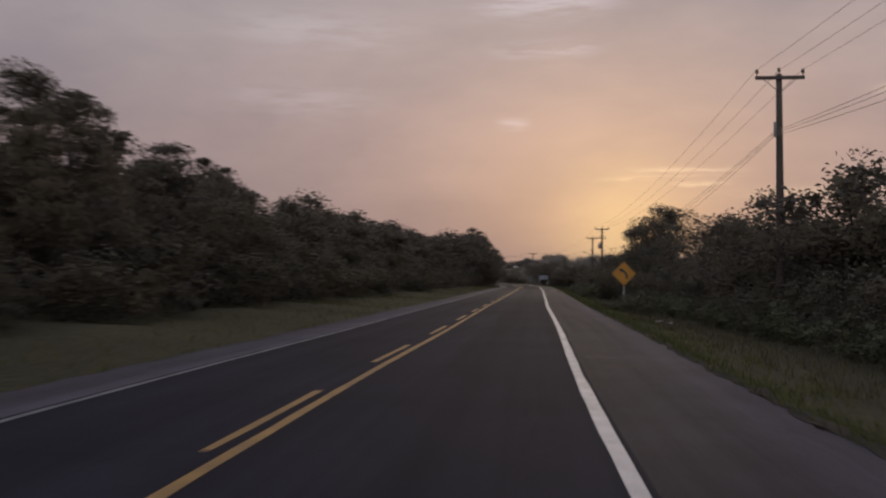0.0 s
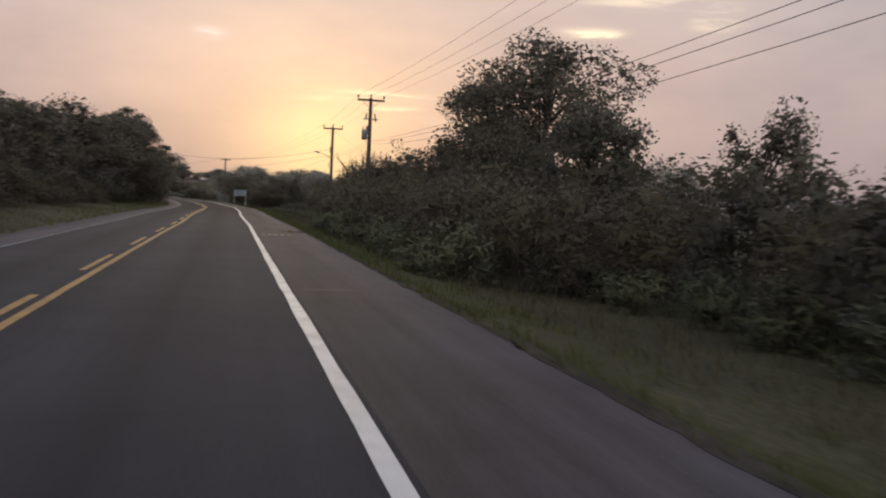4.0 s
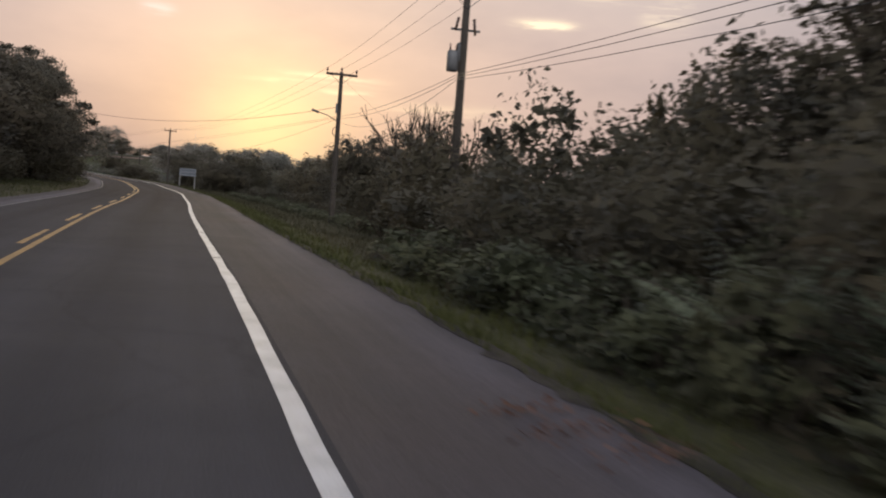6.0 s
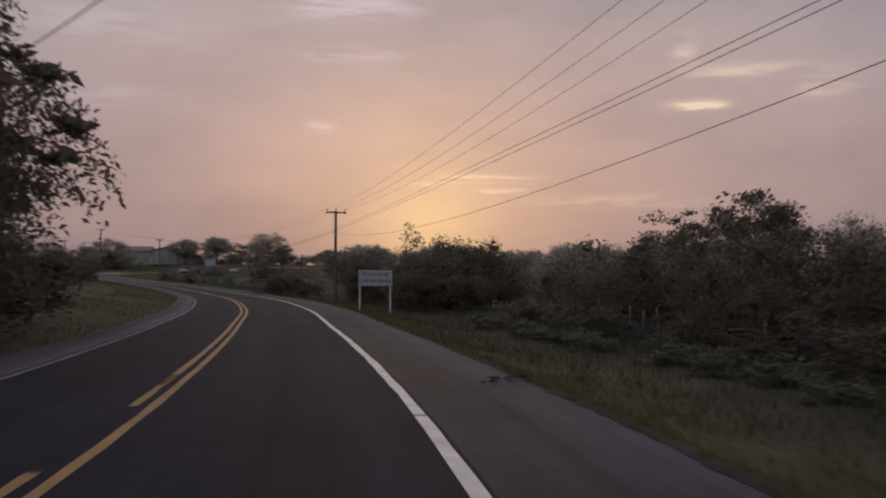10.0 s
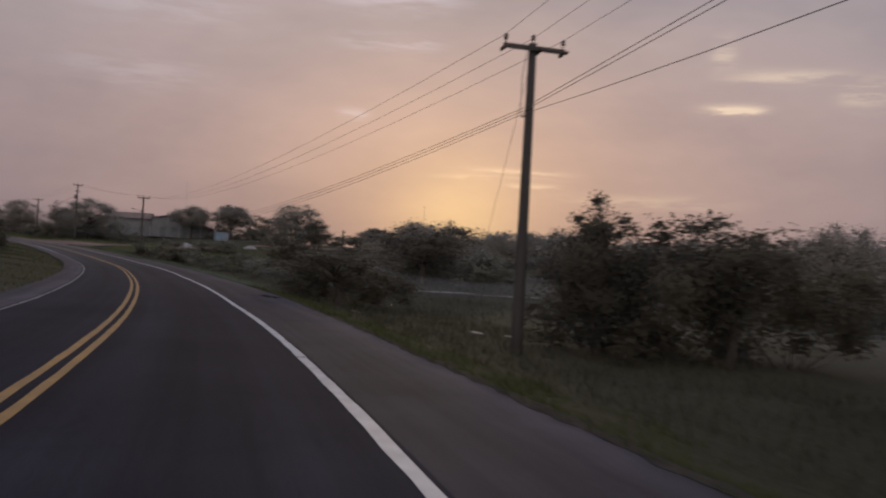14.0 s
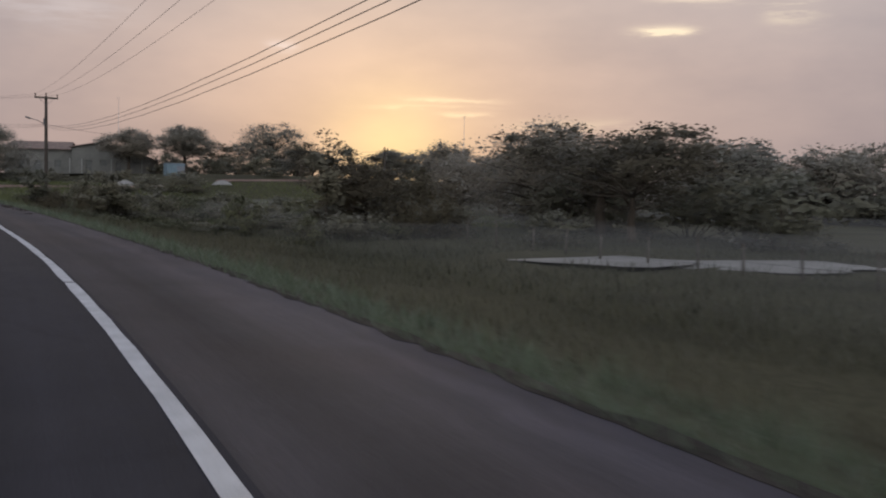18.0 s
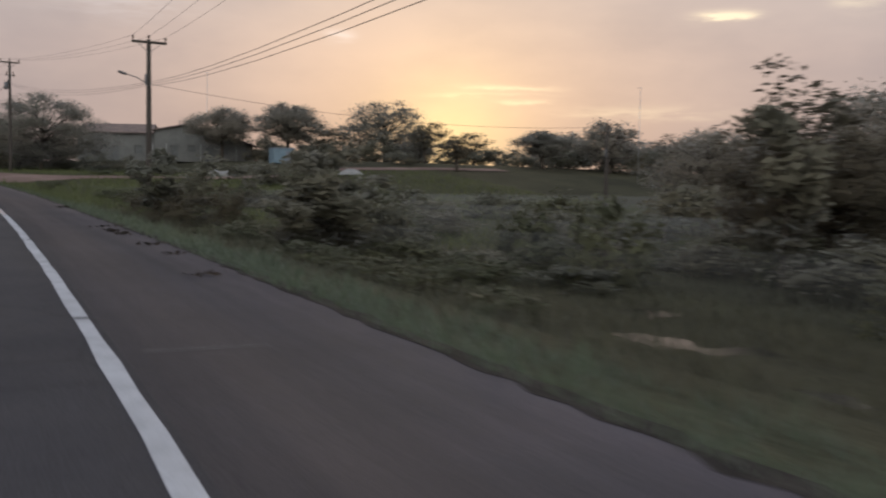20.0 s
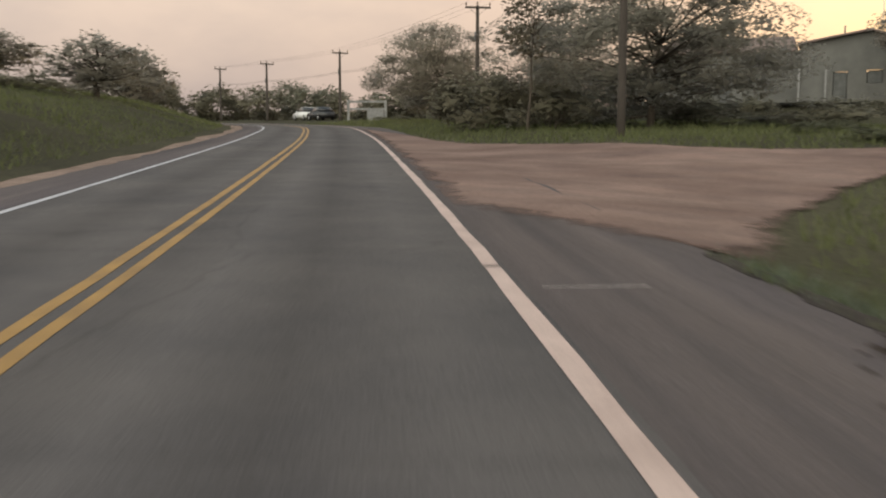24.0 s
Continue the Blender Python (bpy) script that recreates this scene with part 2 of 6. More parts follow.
FAINT_PAINT = two_tone("faded_white_paint", (0.085, 0.083, 0.09), (0.20, 0.20, 0.21), 1.2, 40, 0.7, 0.3, grain=0.3)
YELLOW_PAINT = two_tone("worn_yellow_paint", (0.22, 0.125, 0.036), (0.37, 0.21, 0.052), 2.0, 60, 0.6, 0.3, grain=0.22)
GROUND = two_tone("grassy_earth", (0.036, 0.034, 0.022), (0.066, 0.062, 0.038), 0.12, 9, 0.97, 0.9, grain=0.5, gloss=0.1)
BARK = two_tone("bark", (0.035, 0.027, 0.020), (0.085, 0.068, 0.052), 2.0, 26, 0.95, 0.9, grain=0.4, stretch=(1, 1, 0.25))
POLE_WOOD = two_tone("weathered_pole", (0.032, 0.026, 0.022), (0.074, 0.061, 0.051), 0.8, 22, 0.9, 0.5, grain=0.3, stretch=(1, 1, 0.12))
DARK_METAL = two_tone("dull_metal", (0.09, 0.09, 0.095), (0.16, 0.16, 0.165), 3, 40, 0.5, 0.1, 0.6, 0.15)
GALVANISED = two_tone("galvanised_steel", (0.36, 0.36, 0.37), (0.50, 0.50, 0.50), 4, 60, 0.45, 0.1, 0.7, 0.12)
PORCELAIN = two_tone("porcelain", (0.055, 0.034, 0.026), (0.085, 0.052, 0.040), 8, 60, 0.25, 0.05, 0, 0.1)
WIRE = two_tone("wire", (0.03, 0.03, 0.03), (0.05, 0.05, 0.05), 3, 30, 0.5, 0.0, 0.3, 0.1)
SIGN_YELLOW = two_tone("sign_yellow", (0.285, 0.128, 0.006), (0.36, 0.165, 0.008), 2.0, 40, 0.45, 0.05, 0, 0.06)
SIGN_BLACK = two_tone("sign_black", (0.012, 0.012, 0.012), (0.025, 0.024, 0.023), 4, 50, 0.5, 0.05, 0, 0.1)
SIGN_WHITE = two_tone("sign_white", (0.125, 0.14, 0.17), (0.18, 0.195, 0.225), 2.5, 30, 0.5, 0.05, 0, 0.08)
POST_WHITE = two_tone("painted_post", (0.20, 0.20, 0.20), (0.32, 0.315, 0.31), 4, 30, 0.7, 0.2, 0, 0.15)
SCRAWL = two_tone("scrawled_paint", (0.14, 0.10, 0.10), (0.24, 0.18, 0.17), 8, 50, 0.7, 0.0, 0, 0.2)
FENCE_WOOD = two_tone("fence_wood", (0.045, 0.038, 0.032), (0.095, 0.083, 0.071), 3, 24, 0.95, 0.5, 0, 0.3, (1, 1, 0.2))
PLASTER = two_tone("weathered_plaster", (0.115, 0.115, 0.108), (0.165, 0.163, 0.152), 0.7, 18, 0.9, 0.2, 0, 0.12)
SHUTTER = two_tone("weathered_shutter", (0.08, 0.083, 0.08), (0.13, 0.132, 0.128), 2, 20, 0.8, 0.2, 0, 0.15)
ROOF_TILE = two_tone("clay_tiles", (0.13, 0.10, 0.09), (0.22, 0.16, 0.14), 1.2, 12, 0.9, 0.6, 0, 0.3)
# Standing water whose pale sky reflection is put into an even colour.
PALE_WATER = two_tone("wet_sand", (0.15, 0.14, 0.13), (0.25, 0.24, 0.23), 0.5, 12, 0.7, 0.5, 0, 0.2)
SAND = two_tone("pale_sand", (0.19, 0.185, 0.18), (0.27, 0.26, 0.25), 1.2, 20, 0.95, 0.6, 0, 0.15)
TARP_BLUE = two_tone("blue_sheet", (0.10, 0.15, 0.19), (0.15, 0.21, 0.25), 1.5, 20, 0.6, 0.2, 0, 0.1)
CAR_WHITE = two_tone("white_car_paint", (0.62, 0.62, 0.62), (0.70, 0.70, 0.70), 2, 40, 0.25, 0.0, 0, 0.04)
CAR_DARK = two_tone("dark_car_paint", (0.02, 0.02, 0.022), (0.035, 0.035, 0.037), 2, 40, 0.25, 0.0, 0, 0.05)
CAR_GLASS = two_tone("car_glass", (0.015, 0.017, 0.02), (0.02, 0.022, 0.026), 2, 40, 0.06, 0.0, 0, 0.05)
RUBBER = two_tone("rubber", (0.012, 0.012, 0.012), (0.022, 0.022, 0.022), 5, 60, 0.85, 0.2, 0, 0.2)
DEBRIS = two_tone("dead_leaves", (0.020, 0.015, 0.012), (0.050, 0.036, 0.028), 4, 30, 0.95, 0.5, 0, 0.4)


# Mist over the far woods is put into this pale grey.
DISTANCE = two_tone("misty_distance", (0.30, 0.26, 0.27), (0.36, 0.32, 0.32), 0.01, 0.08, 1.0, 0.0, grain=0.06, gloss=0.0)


def leaf_material(name, dark, light, translucent=0.35, sheen=0.1):
    """Leaves that differ piece by piece, let light through and carry a sheen: wetness, and haze on far ones."""
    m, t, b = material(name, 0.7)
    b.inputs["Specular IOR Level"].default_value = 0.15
    b.inputs["Sheen Weight"].default_value, b.inputs["Sheen Roughness"].default_value = sheen, 0.55
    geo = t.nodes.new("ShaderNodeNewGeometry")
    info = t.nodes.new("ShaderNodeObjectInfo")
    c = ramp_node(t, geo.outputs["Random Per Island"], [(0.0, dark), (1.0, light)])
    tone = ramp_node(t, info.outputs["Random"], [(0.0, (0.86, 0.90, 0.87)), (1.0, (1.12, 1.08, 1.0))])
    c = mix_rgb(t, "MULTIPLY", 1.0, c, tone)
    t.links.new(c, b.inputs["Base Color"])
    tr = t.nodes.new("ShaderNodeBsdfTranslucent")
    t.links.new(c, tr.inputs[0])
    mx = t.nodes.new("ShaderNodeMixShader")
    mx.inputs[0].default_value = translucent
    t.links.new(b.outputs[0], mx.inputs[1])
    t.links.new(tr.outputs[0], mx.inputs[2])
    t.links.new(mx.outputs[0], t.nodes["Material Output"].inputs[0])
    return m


LEAF_FOREST = leaf_material("forest_leaves", (0.112, 0.096, 0.074), (0.134, 0.116, 0.087), 0.5, 0.15)
LEAF_BUSH = leaf_material("bush_leaves", (0.088, 0.076, 0.056), (0.110, 0.097, 0.068), 0.5, 0.12)
LEAF_TREE = leaf_material("tree_leaves", (0.102, 0.088, 0.067), (0.126, 0.110, 0.082), 0.5, 0.15)
# Paler copy of the tree leaves: distance haze put into colour and sheen.
LEAF_HAZED = leaf_material("field_tree_leaves", (0.205, 0.187, 0.162), (0.230, 0.210, 0.180), 0.5, 0.5)
# Bush leaves lightened as well, so the colour carries the field's haze.
LEAF_SCRUB_HAZED = leaf_material("scrub_leaves", (0.158, 0.149, 0.114), (0.192, 0.180, 0.136), 0.5, 0.2)
LEAF_FROND = leaf_material("frond_leaves", (0.150, 0.180, 0.112), (0.215, 0.245, 0.155), 0.4, 0.4)
LEAF_FRESH = leaf_material("fresh_leaves", (0.092, 0.094, 0.060), (0.145, 0.148, 0.092), 0.45)
GRASS = leaf_material("grass_blades", (0.046, 0.050, 0.014), (0.088, 0.092, 0.028), 0.35)
GRASS_FRESH = leaf_material("fresh_grass", (0.084, 0.098, 0.042), (0.146, 0.164, 0.072), 0.45, 0.15)
GRASS_WET = leaf_material("dewy_verge_grass", (0.070, 0.092, 0.058), (0.130, 0.156, 0.100), 0.4, 0.5)
# Tall grass made paler over the wet field; its colour holds the haze.
GRASS_HAZED = leaf_material("dewy_marsh_grass", (0.060, 0.058, 0.040), (0.102, 0.098, 0.066), 0.4, 0.25)
GRASS_DRY = leaf_material("tall_grass", (0.040, 0.036, 0.018), (0.080, 0.071, 0.038), 0.35)


def water_material():
    m, t, b = material("still_water", 0.16)
    b.inputs["Base Color"].default_value = (0.02, 0.02, 0.018, 1)
    b.inputs["IOR"].default_value = 1.33
    bump(t, b, noise_fac(t, 9.0, 4), 0.25, 0.02)
    return m


WATER = water_material()

# ---------------------------------------------------------------- the road's line
CTRL = [(-0.05, -400), (-0.05, -200), (-0.07, -90), (-0.2, -40), (-0.35, 0), (-0.3, 11.99), (-0.08, 24), (0.08, 35.99), (0.23, 48), (0.47, 60), (0.69, 71.99),
        (0.9, 83.99), (1.13, 95.99), (1.37, 107.99), (1.48, 119.99), (1.65, 131.99), (1.94, 143.99), (2.07, 155.99), (2.15, 167.99), (1.79, 180), (1.17, 192),
        (0.44, 203.98), (-0.82, 215.93), (-2.35, 227.83), (-4.22, 239.68), (-6.47, 251.47), (-8.96, 263.19), (-11.74, 274.87), (-14.75, 286.48), (-18.21, 297.96),
        (-22.05, 309.33), (-26.09, 320.61), (-30.31, 331.86), (-34.72, 343.02), (-39.34, 354.11), (-45.65, 367.95), (-58.8, 393.55), (-67.96, 410.52),
        (-77.48, 426.51), (-88, 440), (-102, 452), (-118, 461), (-138, 468), (-175, 478), (-250, 492), (-400, 515)]
RISE = [(-900, 0.2), (0, 0.2), (63, 0.2), (95, 0.26), (126, 0.27), (158, 0.21), (189, 0.22), (219.5, 0.41), (250, 0.45), (280.6, 0.74), (311, 1.28), (342.6, 2.03), (375, 2.93), (440, 4.7), (480, 5.4), (520, 5.7), (900, 5.8), (3000, 5.8)]


def line_points():
    p = np.array(CTRL, float)
    out = []
    for i in range(1, len(p) - 2):
        a, b, c, d = p[i - 1], p[i], p[i + 1], p[i + 2]
        n = max(4, int(np.linalg.norm(c - b)))
        for k in range(n):
            u = k / n
            m1 = (c - a) * np.linalg.norm(c - b) / (np.linalg.norm(c - b) + np.linalg.norm(b - a))
            m2 = (d - b) * np.linalg.norm(c - b) / (np.linalg.norm(d - c) + np.linalg.norm(c - b))
            out.append((2 * u ** 3 - 3 * u ** 2 + 1) * b + (u ** 3 - 2 * u ** 2 + u) * m1 + (-2 * u ** 3 + 3 * u ** 2) * c + (u ** 3 - u ** 2) * m2)
    return np.array(out)


LINE = line_points()
LINE_S = np.concatenate([[0], np.cumsum(np.linalg.norm(np.diff(LINE, axis=0), axis=1))])
LINE_S -= LINE_S[np.argmin(np.hypot(LINE[:, 0], LINE[:, 1]))]
TAN = np.gradient(LINE, axis=0)
TAN /= np.linalg.norm(TAN, axis=1)[:, None]
for _ in range(3):
    TAN[1:-1] = (TAN[:-2] + 2 * TAN[1:-1] + TAN[2:]) / 4
RISE_S, RISE_Z = np.array([r[0] for r in RISE], float), np.array([r[1] for r in RISE], float)


def rise(s):
    return np.interp(s, RISE_S, RISE_Z)


def spot(s, lat):
    """World x, y at s metres along the road, lat metres to its right."""
    x, y = np.interp(s, LINE_S, LINE[:, 0]), np.interp(s, LINE_S, LINE[:, 1])
    tx, ty = np.interp(s, LINE_S, TAN[:, 0]), np.interp(s, LINE_S, TAN[:, 1])
    return x + ty * lat, y - tx * lat


def along(x, y):
    """The nearest s and the lateral distance of a place."""
    d = np.hypot(LINE[:, 0] - x, LINE[:, 1] - y)
    k = int(d.argmin())
    wx, wy = x - LINE[k, 0], y - LINE[k, 1]
    return LINE_S[k] + wx * TAN[k, 0] + wy * TAN[k, 1], wx * TAN[k, 1] - wy * TAN[k, 0]


L_EDGE, R_EDGE = -6.1, 2.92
L_WHITE, YELLOW, R_WHITE = -4.83, -2.15, 0.845
DATUM = 0.2  # the road's height above the level that the plants' tops are counted from


def widen(s):
    """How much wider the near shoulder is than at the start."""
    return np.interp(s, [235, 255, 315, 340, 362], [0, 0.5, 0.46, 0.14, 0.06])


def shifted(s, lat):
    """A lateral line near the shoulder's edge, moved out with it."""
    return lat + widen(s) * np.clip((lat - 1.0) / 1.9, 0, 1) * np.clip((12 - lat) / 8, 0, 1)


def verge(s, lat):
    """Height of the ground beside the road above the road's own height."""
    wet = np.interp(s, [250, 285, 350, 375], [0, 1, 1, 0])
    drop = np.interp(s, [0, 40, 370, 395], [0.35, 0.6, 0.6, 0.15])
    out = lat - widen(s)
    right = -0.07 - drop * np.interp(out, [2.97, 7.0, 60, 400], [0, 1, 1.2, 1.2]) - wet * 0.55 * np.interp(lat, [6, 11, 60, 120], [0, 1, 1, 0])
    right = right + np.interp(s, [378, 410, 520, 600], [0, 1, 1, 0.5]) * np.interp(lat, [6, 16, 30, 38, 46, 62, 90, 150], [0, 0.15, 0.5, 2.1, 2.7, 2.9, 2.8, 2.0])
    right = right + 0.5 * np.interp(s, [392, 406, 520, 600], [0, 1, 1, 0]) * np.interp(lat, [3, 8, 16, 26, 34], [0, 1, 1, 0.6, 0])
    bank = np.interp(s, [375, 400, 480, 560], [0, 1, 1, 0.4])
    low = -lat
    left = -0.07 + 0.55 * np.interp(low, [6.25, 13, 40], [0, 1, 1.6]) + bank * np.interp(low, [8, 12, 29, 60], [0, 0.9, 3.6, 4.2])
    return np.where(lat > 0, right, left)


def ground_z(x, y):
    s, lat = along(x, y)
    if L_EDGE < lat < R_EDGE + widen(s):
        return float(rise(s))
    return float(rise(s) + verge(np.array(s), np.array(lat)))


# ---------------------------------------------------------------- mesh helpers
def mesh_from(name, verts, faces, mats, smooth=False):
    me = bpy.data.meshes.new(name)
    me.from_pydata([tuple(map(float, v)) for v in verts], [], faces)
    me.materials.append(mats)
    if smooth:
        me.polygons.foreach_set("use_smooth", [True] * len(me.polygons))
    me.update()
    return me


def quad_mesh(name, q, mat, middle=None):
    """A mesh of loose four-cornered pieces from an array (n, 4, 3); with a middle, leaves face outwards from it."""
    n = len(q)
    if middle is not None:
        c = q.mean(axis=1)
        out = c - np.asarray(middle)
        out /= np.linalg.norm(out, axis=1)[:, None] + 1e-9
        face = np.cross(q[:, 1] - q[:, 0], q[:, 3] - q[:, 0])
        back = (face * out).sum(1) < 0
        q = q.copy()
        q[back] = q[back][:, ::-1]
        face[back] *= -1
        face /= np.linalg.norm(face, axis=1)[:, None] + 1e-9
        soft = out * 0.9 + face * 0.16
        soft /= np.linalg.norm(soft, axis=1)[:, None] + 1e-9
    me = bpy.data.meshes.new(name)
    me.vertices.add(4 * n)
    me.vertices.foreach_set("co", np.ascontiguousarray(q, dtype=np.float32).ravel())
    me.loops.add(4 * n)
    me.loops.foreach_set("vertex_index", np.arange(4 * n, dtype=np.int32))
    me.polygons.add(n)
    me.polygons.foreach_set("loop_start", np.arange(0, 4 * n, 4, dtype=np.int32))
    me.polygons.foreach_set("loop_total", np.full(n, 4, dtype=np.int32))
    me.materials.append(mat)
    me.update(calc_edges=True)
    if middle is not None:
        me.polygons.foreach_set("use_smooth", np.ones(n, bool))
        me.normals_split_custom_set_from_vertices(np.repeat(soft, 4, axis=0).astype(np.float32))
    return me


def part(name, data, parent, label=""):
    ob = new(name, data)
    ob.parent = parent
    if label:
        ob["label"] = label
    return ob


def empty(name, m, label, category, group="", kind=""):
    ob = new(name)
    ob.empty_display_size = 0.2
    ob.matrix_world = m
    return tagged(ob, label, category, group, kind)


def bm_mesh(name, bm, mat, smooth=False):
    me = bpy.data.meshes.new(name)
    bm.to_mesh(me)
    bm.free()
    me.materials.append(mat)
    if smooth:
        me.polygons.foreach_set("use_smooth", [True] * len(me.polygons))
    return me


def box_bm(sx, sy, sz, at=(0, 0, 0), bevel=0.0, bm=None, turn=None):
    b = bmesh.new()
    bmesh.ops.create_cube(b, size=1.0)
    bmesh.ops.scale(b, vec=(sx, sy, sz), verts=b.verts)
    if bevel:
        bmesh.ops.bevel(b, geom=b.edges[:], offset=bevel, segments=2, affect="EDGES", profile=0.6)
    if turn is not None:
        bmesh.ops.transform(b, matrix=turn, verts=b.verts)
    bmesh.ops.translate(b, vec=at, verts=b.verts)
    if bm is None:
        return b
    me = bpy.data.meshes.new("tmp")
    b.to_mesh(me)
    b.free()
    bm.from_mesh(me)
    bpy.data.meshes.remove(me)
    return bm


def tube(points, radii, sides=7):
    """Vertices and faces of a tapered tube along points."""
    pts = np.array(points, float)
    tan = np.gradient(pts, axis=0)
    verts, faces = [], []
    for p, t, r in zip(pts, tan, radii):
        t = Vector(t).normalized()
        u = t.cross(Vector((0.3, 0.9, 0.2))).normalized()
        v = t.cross(u)
        for k in range(sides):
            a = 2 * math.pi * k / sides
            verts.append(Vector(p) + (u * math.cos(a) + v * math.sin(a)) * r)
    for i in range(len(pts) - 1):
        for k in range(sides):
            a, b = i * sides + k, i * sides + (k + 1) % sides
            faces.append((a, b, b + sides, a + sides))
    faces.append(tuple(range(sides))[::-1])
    n = len(verts)
    faces.append(tuple(range(n - sides, n)))
    return verts, faces


def tubes(name, runs, mat, sides=7):
    verts, faces = [], []
    for pts, rad in runs:
        v, f = tube(pts, rad, sides)
        o = len(verts)
        verts += v
        faces += [tuple(i + o for i in g) for g in f]
    return mesh_from(name, verts, faces, mat, True)


# ---------------------------------------------------------------- ground and road
def strip(name, s0, s1, lats, step, mat, lift=0.0, thick=0.0, wobble=0.0, seed=0, ragged=(0, -1)):
    """A band that follows the road between given lateral lines."""
    rng = np.random.default_rng(seed)
    ss = np.arange(s0, s1 + 0.01, step)
    if ss[-1] < s1:
        ss = np.append(ss, s1)
    verts, faces = [], []
    m = len(lats)
    for s in ss:
        for j, la in enumerate(lats):
            w = rng.normal(0, wobble) if wobble and j in [r % m for r in ragged] else 0.0
            x, y = spot(s, shifted(s, la) + w)
            verts.append((x, y, rise(s) + lift))
    n = len(ss)
    for i in range(n - 1):
        for j in range(m - 1):
            a = i * m + j
            faces.append((a, a + 1, a + m + 1, a + m))
    if thick:
        k = len(verts)
        for s in ss:
            for la in (lats[0], lats[-1]):
                x, y = spot(s, shifted(s, la))
                verts.append((x, y, rise(s) + lift - thick))
        for i in range(n - 1):
            faces.append((i * m, (i + 1) * m, k + 2 * (i + 1), k + 2 * i))
            faces.append((i * m + m - 1, k + 2 * i + 1, k + 2 * (i + 1) + 1, (i + 1) * m + m - 1))
    me = mesh_from(name, verts, faces, mat)
    across = np.zeros(len(verts), np.float32)
    across[:n * m] = np.tile((np.array(lats) - lats[0]) / (lats[-1] - lats[0]), n)
    me.attributes.new("across", "FLOAT", "POINT").data.foreach_set("value", across)
    # Paler from 55 to 150 as brightness put into the colour; dusty past 245.
    dust = np.zeros(len(verts), np.float32)
    dust[:n * m] = np.repeat(np.interp(ss, [55, 82, 112, 150, 245, 268, 290, 330, 365, 395], [0, 0.36, 0.36, 0, 0, 0.1, 0.2, 0.6, 0.85, 1]), m)
    me.attributes.new("dust", "FLOAT", "POINT").data.foreach_set("value", dust)
    lane = np.zeros((len(verts), 3), np.float32)
    lane[:n * m, 0] = np.tile(lats, n)
    lane[:n * m, 1] = np.repeat(ss, m)
    me.attributes.new("lane", "FLOAT_VECTOR", "POINT").data.foreach_set("vector", lane.ravel())
    return me


def build_ground():
    ss = np.concatenate([[-3000, -1500, -700, -300, -150], np.arange(-60, 560, 2.5), [580, 610, 650, 700, 800, 1000, 1500, 3000]])
    right = [R_EDGE - 0.15, 3.05, 3.4, 3.9, 4.4, 5, 5.7, 6.5, 7.5, 8.5, 9.5, 11, 12.5, 14.5, 17, 20, 24, 30, 38, 50, 70, 100, 160, 300, 700, 1500, 3000]
    left = [L_EDGE + 0.15, -6.25, -6.7, -7.2, -7.7, -8.3, -9, -10, -11, -12.5, -14, -16, -18.5, -22, -26, -31, -38, -50, -70, -100, -160, -300, -700, -1500, -3000]
    lats = left[::-1] + right
    verts, faces = [], []
    m = len(lats)
    avg = (0.93, 0.36)
    for s in ss:
        sc = min(max(s, -350), 640)
        for la in lats:
            la = float(shifted(sc, la))
            near = max(-60.0, min(60.0, la))
            x, y = spot(sc, near)
            if la > 0:
                x1, y1 = spot(sc, near + 1.0)
                x, y = x + (x1 - x) * (la - near), y + (y1 - y) * (la - near)
            else:
                x, y = x + avg[0] * (la - near), y + avg[1] * (la - near)
            if s != sc:
                ang = 0.0 if s < 0 else radians(80)
                x, y = x - math.sin(ang) * (s - sc), y + math.cos(ang) * (s - sc)
            if L_EDGE < la < R_EDGE + widen(sc):
                z = rise(sc) - 0.12
            else:
                z = rise(sc) + float(verge(np.array(sc), np.array(la)))
                amp = (0.05 if abs(la) < 9 else 0.22) * (0.12 if 376 < sc < 432 and 0 < la < 40 else 1.0)
                z += amp * (noise.noise((x * 0.16, y * 0.16, 0)) + 0.5 * noise.noise((x * 0.5, y * 0.5, 3)))
            verts.append((x, y, z))
    for i in range(len(ss) - 1):
        for j in range(m - 1):
            a = i * m + j
            faces.append((a, a + 1, a + m + 1, a + m))
    g = new("ground", mesh_from("ground", verts, faces, GROUND, True))
    tagged(g, "grassy earth beside the road with rough damp soil", "ground", kind="structure")


build_ground()

def build_distance():
    """Low woods all round, far beyond the fields, with mist painted as pale grey."""
    n = 720
    verts, faces = [], []
    for k in range(n):
        a = 2 * math.pi * k / n
        r = 700 + 40 * noise.noise((math.cos(a) * 3, math.sin(a) * 3, 1))
        x, y = -20 + math.cos(a) * r, 230 + math.sin(a) * r
        t = 15 + 6 * noise.noise((math.cos(a) * 9, math.sin(a) * 9, 5)) + 3.0 * abs(noise.noise((math.cos(a) * 60, math.sin(a) * 60, 2)))
        for z, dr in ((-8, 0), (t * 0.6, 0), (t, 8), (t * 0.7, 40), (-8, 60)):
            verts.append((x + math.cos(a) * dr, y + math.sin(a) * dr, z))
    for k in range(n):
        for j in range(4):
            a, b = k * 5 + j, ((k + 1) % n) * 5 + j
            faces.append((a, b, b + 1, a + 1))
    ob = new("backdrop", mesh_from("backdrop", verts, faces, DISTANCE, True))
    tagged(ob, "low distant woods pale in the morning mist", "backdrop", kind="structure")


build_distance()

